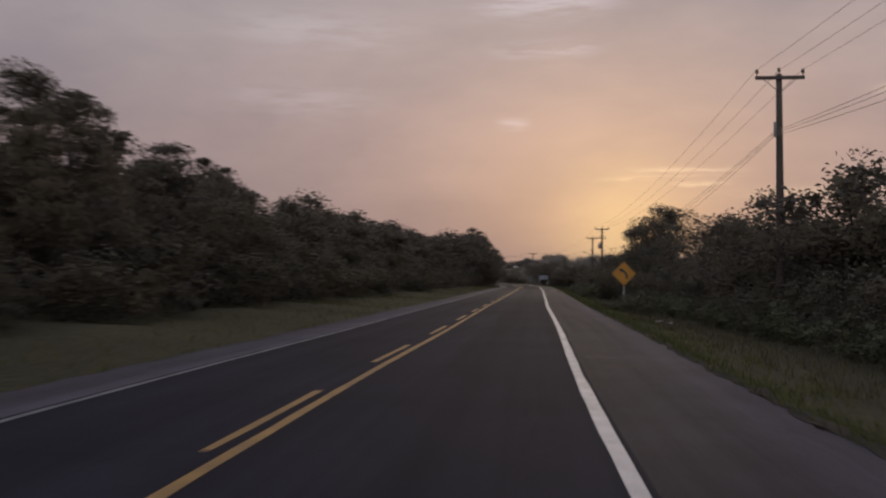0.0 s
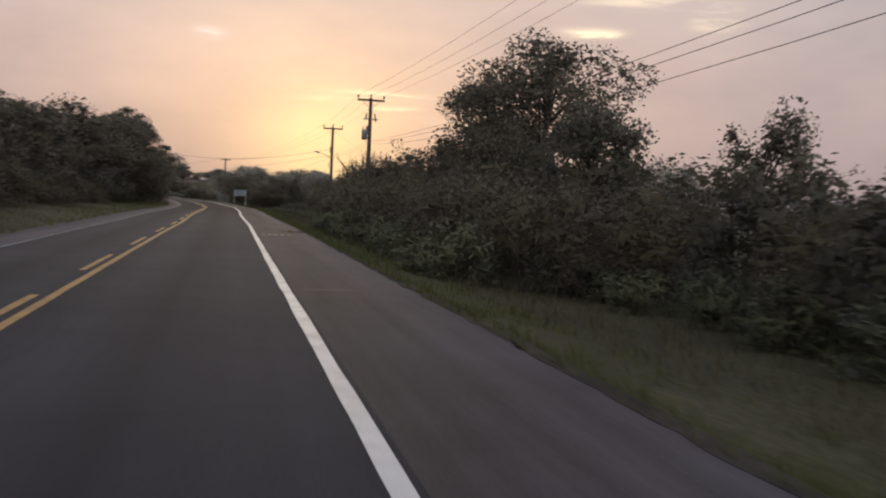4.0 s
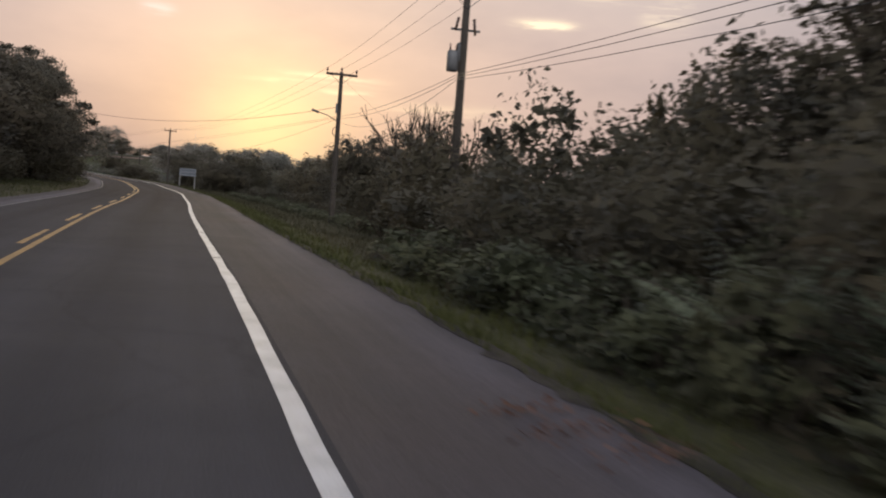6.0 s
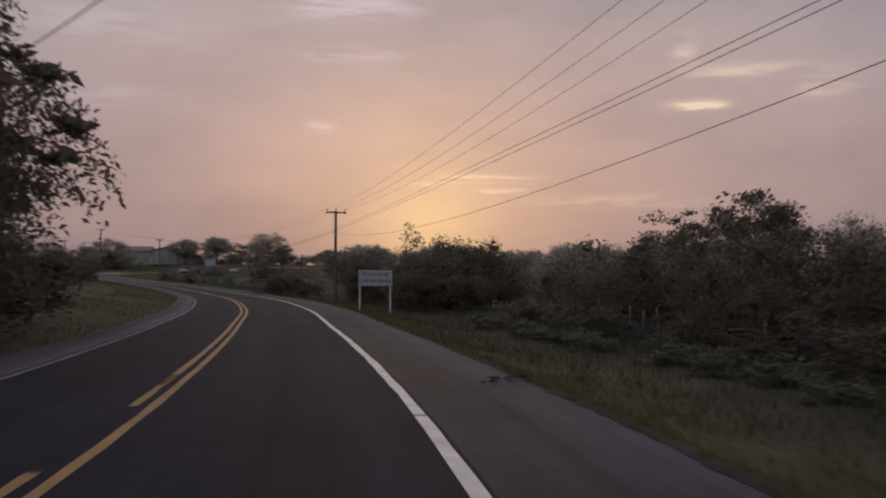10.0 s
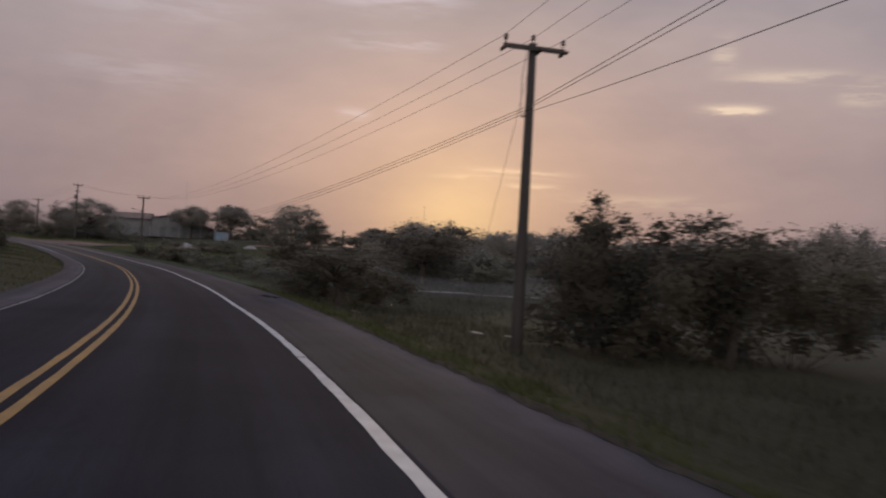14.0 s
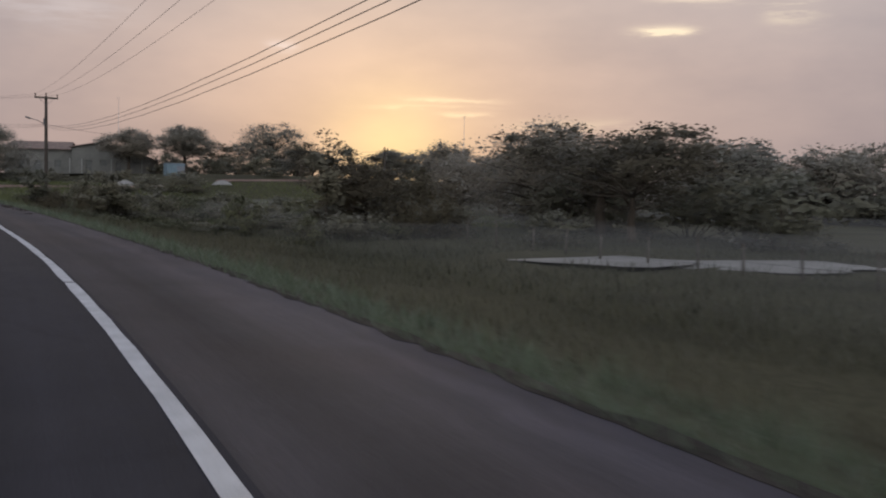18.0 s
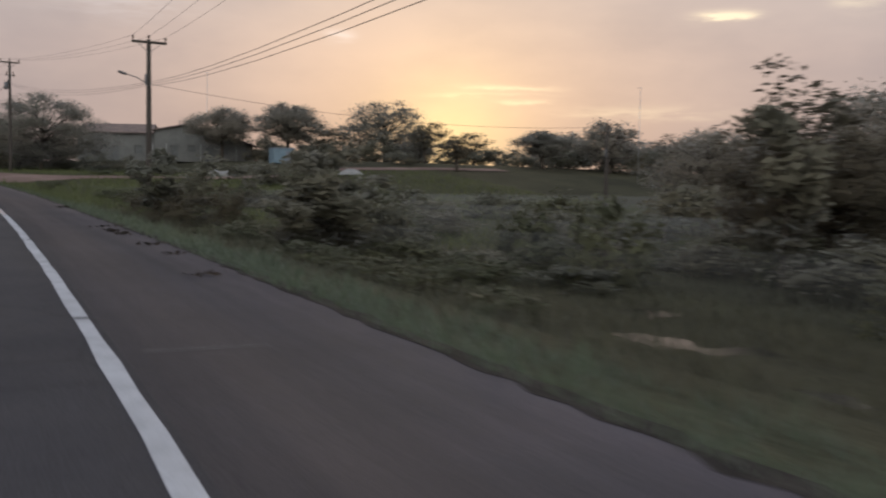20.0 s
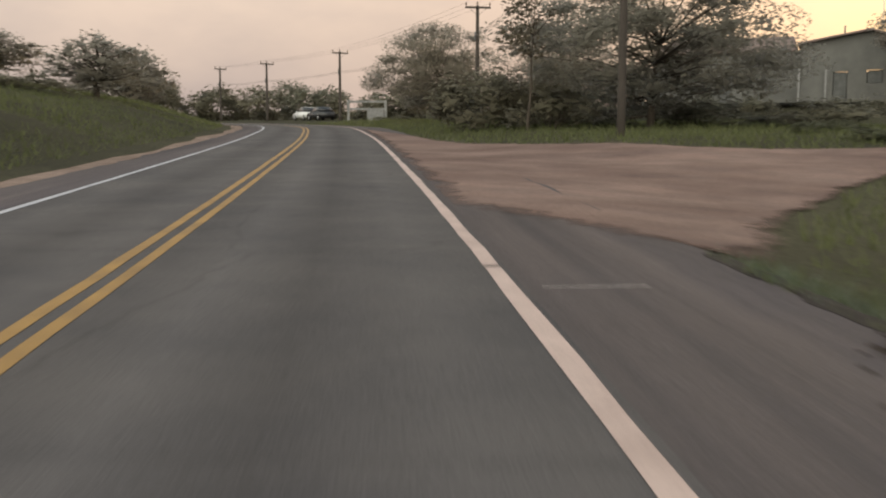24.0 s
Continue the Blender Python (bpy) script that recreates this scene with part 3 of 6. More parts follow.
road = new("road", strip("road", -200, 620, list(np.linspace(L_WHITE - 0.12, R_WHITE + 0.12, 13)), 2.0, ASPHALT, 0.0, 0.12))
tagged(road, "dark worn asphalt carriageway with two lanes", "road", kind="structure")
sh = new("road_shoulder", strip("road_shoulder", -200, 620, [R_WHITE + 0.12, 1.92, R_EDGE], 0.7, SHOULDER, -0.004, 0.13, 0.06, 3, (-1,)))
tagged(sh, "paler grey asphalt shoulder with a crumbling grassy edge", "road shoulder", kind="structure")
sh2 = new("road_shoulder", strip("road_shoulder", -200, 620, [L_EDGE, -5.5, L_WHITE - 0.12], 1.0, PALE_SHOULDER, -0.004, 0.13, 0.06, 4, (0,)))
tagged(sh2, "paler grey asphalt shoulder beside the far lane", "road shoulder", kind="structure")


def band(name, s0, s1, lat, width, mat, lift, parent, label="", wobble=0.0):
    me = strip(name, s0, s1, [lat - width / 2, lat + width / 2], 1.0, mat, lift, 0.0, wobble, int(abs(s0) + 7))
    return part(name, me, parent, label)


# painted lines; the white ones are laid in lengths with open joints
JOINTS = [-30, -8, 21.5, 37.4, 64, 88, 112, 119.2, 134, 152.5, 168.6, 181.3, 190.6, 206.6, 215.7, 234, 246.6, 262.5, 270.7, 281, 295, 308, 320.2, 330, 339.3, 356, 364.9, 374.2, 383.4, 402, 430, 620]
s_prev = -150
for k, s in enumerate(JOINTS):
    band("edge_line", s_prev, s - 0.05, R_WHITE, 0.14, WHITE_PAINT if s < 346 else SCUFFED_PAINT if s < 357 else DUSTY_PAINT, 0.004, road, "worn white edge line", 0.006)
    s_prev = s + 0.05
SOIL = two_tone("crumbled_soil", (0.024, 0.021, 0.020), (0.058, 0.050, 0.045), 1.5, 22, 0.97, 0.9, grain=0.45, gloss=0.1)
edge = new("soil_edge", strip("soil_edge", -60, 384, [2.84, 2.93, 3.03], 0.35, SOIL, 0.002, 0.14, 0.035, 9, (0, -1)))
tagged(edge, "dark crumbled soil and gravel along the asphalt's edge", "road edge", kind="structure")
RED_SOIL = two_tone("reddish_soil", (0.17, 0.122, 0.100), (0.27, 0.200, 0.165), 0.8, 14, 0.97, 0.7, grain=0.35, gloss=0.1)
edge = new("soil_edge", strip("soil_edge", 372, 500, [L_EDGE - 1.5, L_EDGE - 0.8, L_EDGE - 0.02], 0.5, RED_SOIL, -0.03, 0.14, 0.14, 10, (0,)))
tagged(edge, "reddish bare soil at the foot of the grassy bank", "road edge", kind="structure")
band("edge_line", -150, 330, L_WHITE, 0.10, FAINT_PAINT, 0.004, road, "thin faded white edge line", 0.008)
band("edge_line", 330, 620, L_WHITE, 0.115, WHITE_PAINT, 0.004, road, "thin worn white edge line", 0.006)
band("centre_line", -150, 620, YELLOW, 0.115, YELLOW_PAINT, 0.004, road, "solid yellow centre line", 0.005)
for k in range(-10, 21):
    band("lane_dash", 6.87 + 8.143 * k, 10.99 + 8.143 * k, YELLOW - 0.235, 0.105, YELLOW_PAINT, 0.004, road, "", 0.005)
band("centre_line", 172, 620, YELLOW - 0.235, 0.115, YELLOW_PAINT, 0.004, road, "solid yellow centre line of the double pair", 0.005)
for s in (16.5, 77.8, 118.5, 221.0, 258.5, 280.1, 318.4, 360.8, 382.4):
    me = strip("survey_mark", s - 0.010, s + 0.010, [1.1, 1.9], 0.02, SCUFFED_PAINT if s > 380 else FAINT_PAINT, 0.003)
    part("survey_mark", me, sh, "thin pale paint stroke across the shoulder")
# a painted station mark: a long stroke with plain bars standing on it
STATION_PAINT = two_tone("station_paint", (0.26, 0.19, 0.085), (0.40, 0.30, 0.14), 6.0, 60, 0.7, 0.2, grain=0.3)
me = strip("station_stroke", 97.62, 97.67, [0.98, 2.18], 0.05, STATION_PAINT, 0.003)
part("station_stroke", me, sh, "long yellow paint stroke across the shoulder")
for la, w in ((1.19, 0.05), (1.38, 0.09), (1.60, 0.09), (1.82, 0.09), (2.04, 0.09)):
    me = strip("station_bar", 97.70, 98.06, [la - w / 2, la + w / 2], 0.1, STATION_PAINT, 0.003)
    part("station_bar", me, sh, "short yellow painted bar")


# ---------------------------------------------------------------- plants
def leaf_quads(rng, c, size, flat=0.35, droop=0.0):
    n = len(c)
    u = rng.normal(size=(n, 3))
    u[:, 2] = u[:, 2] * flat - droop
    u /= np.linalg.norm(u, axis=1)[:, None] + 1e-9
    w = np.cross(u, rng.normal(size=(n, 3)))
    w /= np.linalg.norm(w, axis=1)[:, None] + 1e-9
    k = size * rng.uniform(0.55, 1.35, size=(n, 1))
    u, w = u * k, w * k * 0.42
    bend = np.zeros((n, 3))
    bend[:, 2] = -0.25 * k[:, 0]
    return np.stack([c - u, c + w, c + u + bend, c - w], axis=1)


def blob_points(rng, centres, radii, counts, hollow=0.45, squash=0.75):
    out = []
    for c, r, n in zip(centres, radii, counts):
        d = rng.normal(size=(n, 3))
        d /= np.linalg.norm(d, axis=1)[:, None]
        q = (hollow + (1 - hollow) * rng.random(n) ** 0.6)[:, None] * r
        p = d * q
        p[:, 2] *= squash
        out.append(np.asarray(c) + p)
    return np.concatenate(out)


def inner_quads(rng, centres, radii, n, size, squash, stretch):
    """Large overlapping sprays inside each clump, which close the crown."""
    k = rng.integers(0, len(centres), n)
    d = rng.normal(size=(n, 3))
    d /= np.linalg.norm(d, axis=1)[:, None]
    p = d * (rng.random(n) ** 0.5 * 0.5)[:, None] * np.asarray(radii)[k][:, None]
    p[:, 2] *= squash
    return leaf_quads(rng, (np.asarray(centres)[k] + p) * stretch, size)


def make_tree(seed, h, w, leaves, leaf, mat, label, crown_from=0.28, flat_top=0.0, clumps=34, gap=0.0, category="tree", trunk_r=None, stems=1, squash=0.75, droop=0.0, core=1.0):
    """A tapered trunk with limbs that carry clumps of leaves."""
    rng = np.random.default_rng(seed)
    cs, rs = [], []
    zmid, zr = h * (crown_from + 1) / 2, h * (1 - crown_from) / 2
    while len(cs) < clumps:
        d = rng.normal(size=3)
        d /= np.linalg.norm(d)
        q = rng.uniform(0.10, 1.0) ** 0.5
        p = np.array([d[0] * w / 2 * q, d[1] * w / 2 * q, zmid + d[2] * zr * q])
        if flat_top and p[2] > zmid:
            p[2] = zmid + (p[2] - zmid) * (1 - flat_top * 0.3)
        t = (p[2] - h * crown_from) / (h * (1 - crown_from))
        spread = 0.55 + 0.45 * math.sin(math.pi * min(1, 0.25 + 0.75 * t)) if not flat_top else 0.5 + 0.5 * min(1, t * 1.5)
        p[:2] *= spread
        cs.append(p)
        rs.append(rng.uniform(0.10, 0.20) * (w * 0.6 + h * 0.4) * (1 - gap))
    rs = np.array(rs)
    counts = np.maximum(8, (leaves * rs ** 2 / (rs ** 2).sum()).astype(int))
    pts = blob_points(rng, cs, rs, counts, 0.45, squash)
    if droop:
        out = np.hypot(pts[:, 0], pts[:, 1]) / (w / 2)
        pts[:, 2] -= droop * out ** 2 * rng.uniform(0.6, 1.3, len(pts))
    pts[:, 2] = np.maximum(pts[:, 2], 0.08 * h * crown_from + 0.05)
    stretch = np.array([w / 2, w / 2, h]) / np.array([*[np.percentile(np.hypot(pts[:, 0], pts[:, 1]), 97)] * 2, np.percentile(pts[:, 2], 99.3)])
    pts *= stretch
    inner = inner_quads(rng, cs, rs, int(leaves * 0.24 * core), leaf * 2.0, squash, stretch)
    root = empty(category if category != "tree" else "tree", Matrix.Identity(4), label, category)
    part("crown", quad_mesh("crown", np.concatenate([leaf_quads(rng, pts, leaf, 0.35, 0.4 if droop else 0.0), inner]), mat, (0, 0, h * 0.45)), root)
    r0 = trunk_r or 0.022 * h + 0.03
    runs = []
    for k in range(stems):
        a = rng.uniform(0, 6.28)
        lean = np.array([math.cos(a), math.sin(a)]) * (0.05 if stems == 1 else 0.16) * h
        top = h * rng.uniform(0.62, 0.75)
        zz = np.linspace(-0.25, top, 7)
        u = np.clip(zz / top, 0, 1)
        pts3 = np.stack([lean[0] * u ** 1.3 + rng.normal(0, 0.02 * h, 7) * u, lean[1] * u ** 1.3 + rng.normal(0, 0.02 * h, 7) * u, zz], 1)
        runs.append((pts3, r0 * (1.25 - 1.0 * u) / (1 if stems == 1 else 1.5)))
        for c in cs[k::stems]:
            if rng.random() < 0.55:
                j = int(np.clip(np.searchsorted(zz, c[2] * 0.62), 1, 5))
                st = pts3[j]
                mid_p = st * 0.45 + np.asarray(c) * 0.55 + np.array([0, 0, 0.05 * h]) * rng.uniform(-1, 1)
                runs.append((np.array([st, mid_p, np.asarray(c)]), [r0 * 0.42, r0 * 0.24, r0 * 0.08]))
    part("trunk", tubes("trunk", runs, BARK, 6), root)
    return root


def make_bush(seed, h, w, leaves, leaf, mat, label, name="bush"):
    rng = np.random.default_rng(seed)
    cs, rs = [], []
    for k in range(26):
        a, q = rng.uniform(0, 6.28), rng.random() ** 0.5
        z = rng.uniform(0.08, 0.86) * h * (1 - 0.35 * q)
        cs.append((math.cos(a) * q * w * 0.4, math.sin(a) * q * w * 0.4, z))
        rs.append(rng.uniform(0.12, 0.24) * (w + h) / 2)
    rs = np.array(rs)
    pts = blob_points(rng, cs, rs, np.maximum(6, (leaves * rs ** 2 / (rs ** 2).sum()).astype(int)), 0.35, 0.85)
    keep = pts[:, 2] > 0.02
    pts = pts[keep]
    stretch = np.array([w / 2, w / 2, h]) / np.array([*[np.percentile(np.hypot(pts[:, 0], pts[:, 1]), 97)] * 2, np.percentile(pts[:, 2], 99.0)])
    pts *= stretch
    inner = inner_quads(rng, cs, rs, int(leaves * 0.2), leaf * 2.2, 0.85, stretch)
    inner = inner[inner[:, :, 2].min(axis=1) > 0.0]
    root = empty(name, Matrix.Identity(4), label, name)
    part("foliage", quad_mesh("foliage", np.concatenate([leaf_quads(rng, pts, leaf, 0.5), inner]), mat, (0, 0, h * 0.3)), root)
    runs = []
    for k in range(9):
        c = np.array(cs[k])
        b = np.array([c[0] * 0.15, c[1] * 0.15, -0.15])
        top = c * rng.uniform(1.0, 1.25)
        runs.append((np.array([b, (b + c) / 2 + rng.normal(0, 0.06, 3), top]), [0.03, 0.02, 0.006]))
    part("woody_base", tubes("woody_base", runs, BARK, 5), root)
    return root


def make_bare(seed, h, w, label):
    rng = np.random.default_rng(seed)
    root = empty("bare_tree", Matrix.Identity(4), label, "tree")
    trunk, twigs = [], []

    def grow(p, d, length, r, depth):
        q = p + d * length
        m = (p + q) / 2 + rng.normal(0, 0.05 * length, 3)
        (trunk if depth < 2 else twigs).append((np.array([p, m, q]), [r, r * 0.8, r * 0.6]))
        if depth >= 5:
            return
        for _ in range(3 if depth < 3 else 2):
            nd = d + rng.normal(0, 0.42, 3) + np.array([0, 0, 0.12])
            nd /= np.linalg.norm(nd)
            grow(q, nd, length * rng.uniform(0.62, 0.85), r * 0.66, depth + 1)

    for k in range(3):
        d = np.array([math.cos(2.1 * k + 0.5) * 0.55, math.sin(2.1 * k + 0.5) * 0.55, 1.0])
        grow(np.array([rng.normal(0, 0.12), rng.normal(0, 0.12), -0.2]), d / np.linalg.norm(d), h * 0.26, 0.075, 0)
    tips = np.concatenate([q for q, _ in trunk + twigs])
    fit = np.array([w / 2, w / 2, h]) / np.array([*[np.hypot(tips[:, 0], tips[:, 1]).max()] * 2, tips[:, 2].max()])
    trunk, twigs = [[(q * fit, r) for q, r in runs] for runs in (trunk, twigs)]
    part("trunk", tubes("trunk", trunk, BARK, 6), root)
    part("branching", tubes("branching", twigs, BARK, 4), root)
    return root


def make_frond_shrub(seed, h, w, label):
    """Arching stems with feathered leaflets in pairs."""
    rng = np.random.default_rng(seed)
    root = empty("shrub", Matrix.Identity(4), label, "shrub")
    stems, leaflets = [], []
    for k in range(22):
        a, rise_to, reach = rng.uniform(0, 6.28), h * rng.uniform(0.55, 1.0), w * rng.uniform(0.25, 0.55)
        u = np.linspace(0, 1, 9)
        pts = np.stack([math.cos(a) * reach * u ** 1.5, math.sin(a) * reach * u ** 1.5, rise_to * (1.25 * u - 0.35 * u ** 3) - 0.1], 1)
        stems.append((pts, np.linspace(0.014, 0.003, 9)))
        side = np.array([-math.sin(a), math.cos(a), 0.0])
        for v in np.linspace(0.30, 0.98, 17):
            c = np.array([np.interp(v, u, pts[:, i]) for i in range(3)])
            ahead = np.array([math.cos(a), math.sin(a), 0.3 - 0.9 * v])
            size = 0.26 * math.sin(math.pi * (0.15 + 0.8 * v)) * rng.uniform(0.8, 1.15)
            for sg in (-1, 1):
                d = side * sg + ahead * 0.55 + np.array([0, 0, -0.25])
                d /= np.linalg.norm(d)
                n = np.cross(d, (0, 0, 1.0))
                leaflets.append([c, c + d * size * 0.5 + n * size * 0.15, c + d * size, c + d * size * 0.5 - n * size * 0.15])
    part("foliage", quad_mesh("foliage", np.array(leaflets), LEAF_FROND), root)
    part("woody_base", tubes("woody_base", stems, BARK, 4), root)
    return root


FOREST = [make_tree(11 + k, 8.0, 6.5, 3800, 0.165, LEAF_FOREST, "tall dark green forest tree with dense hanging foliage", 0.10, 0, 52) for k in range(4)]
DENSE = [make_tree(31 + k, 7.0, 7.0, 4600, 0.135, LEAF_TREE, "dark broad-leaved tree with a rounded dense crown", 0.10, 0, 48) for k in range(4)]
FAR = [make_tree(41 + k, 7.0, 7.0, 2800, 0.165, LEAF_HAZED, "rounded field tree standing in thin morning mist", 0.08, 0, 95, 0.0) for k in range(4)]
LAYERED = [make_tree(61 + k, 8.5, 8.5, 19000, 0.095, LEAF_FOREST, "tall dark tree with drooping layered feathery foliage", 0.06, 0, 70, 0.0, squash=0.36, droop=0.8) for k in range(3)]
FAR_BIG = [make_tree(141 + k, 9.0, 12.0, 12500, 0.12, LEAF_HAZED, "broad field tree with a dense domed crown in thin mist", 0.04, 0, 150, 0.03, squash=0.62) for k in range(3)]
DENSE_BIG = [make_tree(151 + k, 8.0, 9.0, 11000, 0.125, LEAF_TREE, "large dark broad-leaved tree with dense clustered foliage", 0.08, 0, 90, 0.05, squash=0.55) for k in range(2)]
BIG_BUSH = [make_bush(161 + k, 4.5, 7.5, 5200, 0.10, LEAF_BUSH, "broad rounded thicket of dark green foliage") for k in range(3)]
OPEN = [make_tree(51 + k, 7.0, 8.0, 4200, 0.125, LEAF_TREE, "spreading thorn tree with an open flat crown", 0.24, 1.0, 44, 0.1, squash=0.4, core=0.6) for k in range(3)]
BUSHES = [make_bush(71 + k, 3.0, 4.2, 2200, 0.086, LEAF_BUSH, "dense dark green roadside bush") for k in range(4)]
SCRUB = [make_bush(81 + k, 3.0, 4.2, 1200, 0.125, LEAF_SCRUB_HAZED, "rounded scrub bush out in the misty field") for k in range(4)]
WEEDS = [make_bush(91 + k, 1.4, 2.0, 800, 0.075, LEAF_FRESH, "low leafy shrub among tall grass", "shrub") for k in range(3)]
SAPLINGS = [make_tree(101 + k, 5.5, 2.4, 1100, 0.085, LEAF_TREE, "slender young tree with sparse broad leaves", 0.35, 0, 16, 0.1, "tree", 0.045, core=0.0) for k in range(2)]
MEADOW = [make_tree(191 + k, 8.5, 12.0, 34000, 0.095, LEAF_HAZED, "broad soft-leaved tree beside the earth track", 0.06, 0, 100, 0.06, trunk_r=0.16, squash=0.5, core=0.7) for k in range(2)]
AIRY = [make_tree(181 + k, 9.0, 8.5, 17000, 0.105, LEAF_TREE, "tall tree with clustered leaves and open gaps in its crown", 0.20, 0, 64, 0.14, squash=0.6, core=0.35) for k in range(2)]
ROUND = [make_tree(221 + k, 8.5, 8.0, 16000, 0.105, LEAF_HAZED, "round-crowned tree on a bare trunk in thin mist", 0.32, 0, 110, 0.0, squash=0.6, trunk_r=0.2) for k in range(2)]
YOUNG = [make_tree(171 + k, 3.4, 1.9, 1000, 0.13, LEAF_SCRUB_HAZED, "young broad-leaved tree with large leaves", 0.12, 0.6, 20, 0.15, "tree", 0.035, squash=0.7, core=0.2) for k in range(2)]
BARE = make_bare(121, 4.8, 4.0, "leafless shrubby tree with thin spreading branches")
FROND = make_frond_shrub(211, 1.8, 2.2, "arching shrub with pale green feathered leaves")
SIZES = {"r": (8.5, 8.0), "m": (8.5, 12.0), "a": (9.0, 8.5), "y": (3.4, 1.9), "V": (9.0, 12.0), "u": (8.0, 9.0), "c": (4.5, 7.5), "h": (8.5, 8.5), "t": (7.0, 7.0), "T": (7.0, 7.0), "B": (3.0, 4.2), "o": (7.0, 8.0), "f": (8.0, 6.5), "b": (3.0, 4.2), "w": (1.4, 2.0), "s": (5.5, 2.4), "d": (4.8, 4.0), "F": (1.8, 2.2)}
POOL = {"r": ROUND, "m": MEADOW, "a": AIRY, "y": YOUNG, "V": FAR_BIG, "u": DENSE_BIG, "c": BIG_BUSH, "h": LAYERED, "t": DENSE, "T": FAR, "B": SCRUB, "o": OPEN, "f": FOREST, "b": BUSHES, "w": WEEDS, "s": SAPLINGS, "d": [BARE], "F": [FROND]}
GROUPS = {"r": "trees beside the house", "m": "trees beside the track", "a": "roadside trees", "y": "young trees", "V": "field trees", "u": "roadside trees", "c": "roadside bushes", "h": "forest trees", "t": "roadside trees", "T": "field trees", "B": "field scrub", "o": "field trees", "f": "forest trees", "b": "roadside bushes", "w": "low shrubs", "s": "young trees", "d": "", "F": ""}
plant_rng = random.Random(5)
used_first = set()


def plant(kind, x, y, top, width, jitter=0.0):
    """Stands a plant on the ground so that it reaches top metres above the road there."""
    if jitter:
        x, y = x + plant_rng.uniform(-jitter, jitter), y + plant_rng.uniform(-jitter, jitter)
    s, lat = along(x, y)
    # far plants switch to the paler leaves that carry haze in their colour
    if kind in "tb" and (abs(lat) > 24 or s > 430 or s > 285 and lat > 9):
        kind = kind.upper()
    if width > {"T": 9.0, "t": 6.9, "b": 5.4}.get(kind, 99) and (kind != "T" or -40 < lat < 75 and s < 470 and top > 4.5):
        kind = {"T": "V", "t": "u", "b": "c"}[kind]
    z = ground_z(x, y)
    h = max(0.5, float(rise(s)) - DATUM + top - z)
    bh, bw = SIZES[kind]
    fresh = [i for i in range(len(POOL[kind])) if (kind, i) not in used_first]
    k = fresh[0] if fresh else plant_rng.randrange(len(POOL[kind]))
    m = Matrix.Translation((x, y, z - 0.03)) @ Matrix.Rotation(plant_rng.uniform(0, 6.28), 4, "Z") @ Matrix.Diagonal((width / bw, width / bw, h / bh, 1))
    src = POOL[kind][k]
    if (kind, k) not in used_first:
        used_first.add((kind, k))
        src.matrix_world = m
        ob = src
        ob["group"] = GROUPS[kind]
        return ob
    ob = bpy.data.objects.new(src.name, None)
    scene.collection.objects.link(ob)
    ob.empty_display_size = 0.2
    for key in ("label", "category"):
        ob[key] = src[key]
    if GROUPS[kind]:
        ob["group"] = GROUPS[kind]
    for ch in src.children:
        c = ch.copy()
        scene.collection.objects.link(c)
        c.parent = ob
    ob.matrix_world = m
    return ob


def plant_along(kind, s0, s1, step, lat, lat_j, top, top_j, width, w_j):
    s = s0
    while s < s1:
        la = lat + plant_rng.uniform(-lat_j, lat_j)
        x, y = spot(s, la)
        plant(kind, x, y, top + plant_rng.uniform(-top_j, top_j), width * (1 + plant_rng.uniform(-w_j, w_j)))
        s += step * plant_rng.uniform(0.75, 1.25)


# forest on the far side of the road
plant_along("f", -18, 22, 5.2, -15.0, 1.5, 6.6, 0.8, 6.0, 0.2)
plant_along("f", 22, 62, 5.4, -15.0, 1.5, 5.9, 0.6, 6.0, 0.2)
plant_along("f", 62, 150, 5.4, -15.0, 1.5, 6.9, 0.7, 6.5, 0.2)
plant_along("f", -18, 25, 6.5, -21.5, 2.0, 8.8, 1.0, 7.5, 0.2)
plant_along("f", 25, 105, 7.0, -21.5, 2.0, 6.9, 0.6, 7.5, 0.2)
plant_along("f", 105, 150, 7.0, -21.5, 2.0, 8.2, 0.8, 7.5, 0.2)
plant_along("f", 150, 181, 5.0, -12.5, 1.5, 8.6, 0.6, 7.5, 0.15)
plant_along("f", 150, 185, 7.0, -19.0, 2.0, 9.0, 0.8, 7.5, 0.15)
for x, y, h, w in ((-12.9, 23.0, 6.9, 5.5), (-14.5, 28.5, 6.9, 6.5), (-13.0, 33.5, 6.3, 6.0), (-13.6, 41.0, 6.3, 6.0)):
    plant("h", x, y, h, w)
plant_along("b", -15, 178, 4.0, -11.3, 0.6, 2.7, 0.7, 4.7, 0.13)
for x, y, h, w in ((-8.9, 164.5, 9.0, 9.0), (-8.3, 173.0, 9.2, 9.2), (-8.3, 181.0, 9.6, 9.6), (-9.4, 183.6, 11.0, 9.4)):
    plant("h", x, y, h, w)
for x, y, h, w in ((-7.4, 180.5, 3.8, 7.6), (-7.8, 173.0, 3.6, 7.4), (-7.9, 186.5, 3.0, 6.0)):
    plant("c", x, y, h, w)
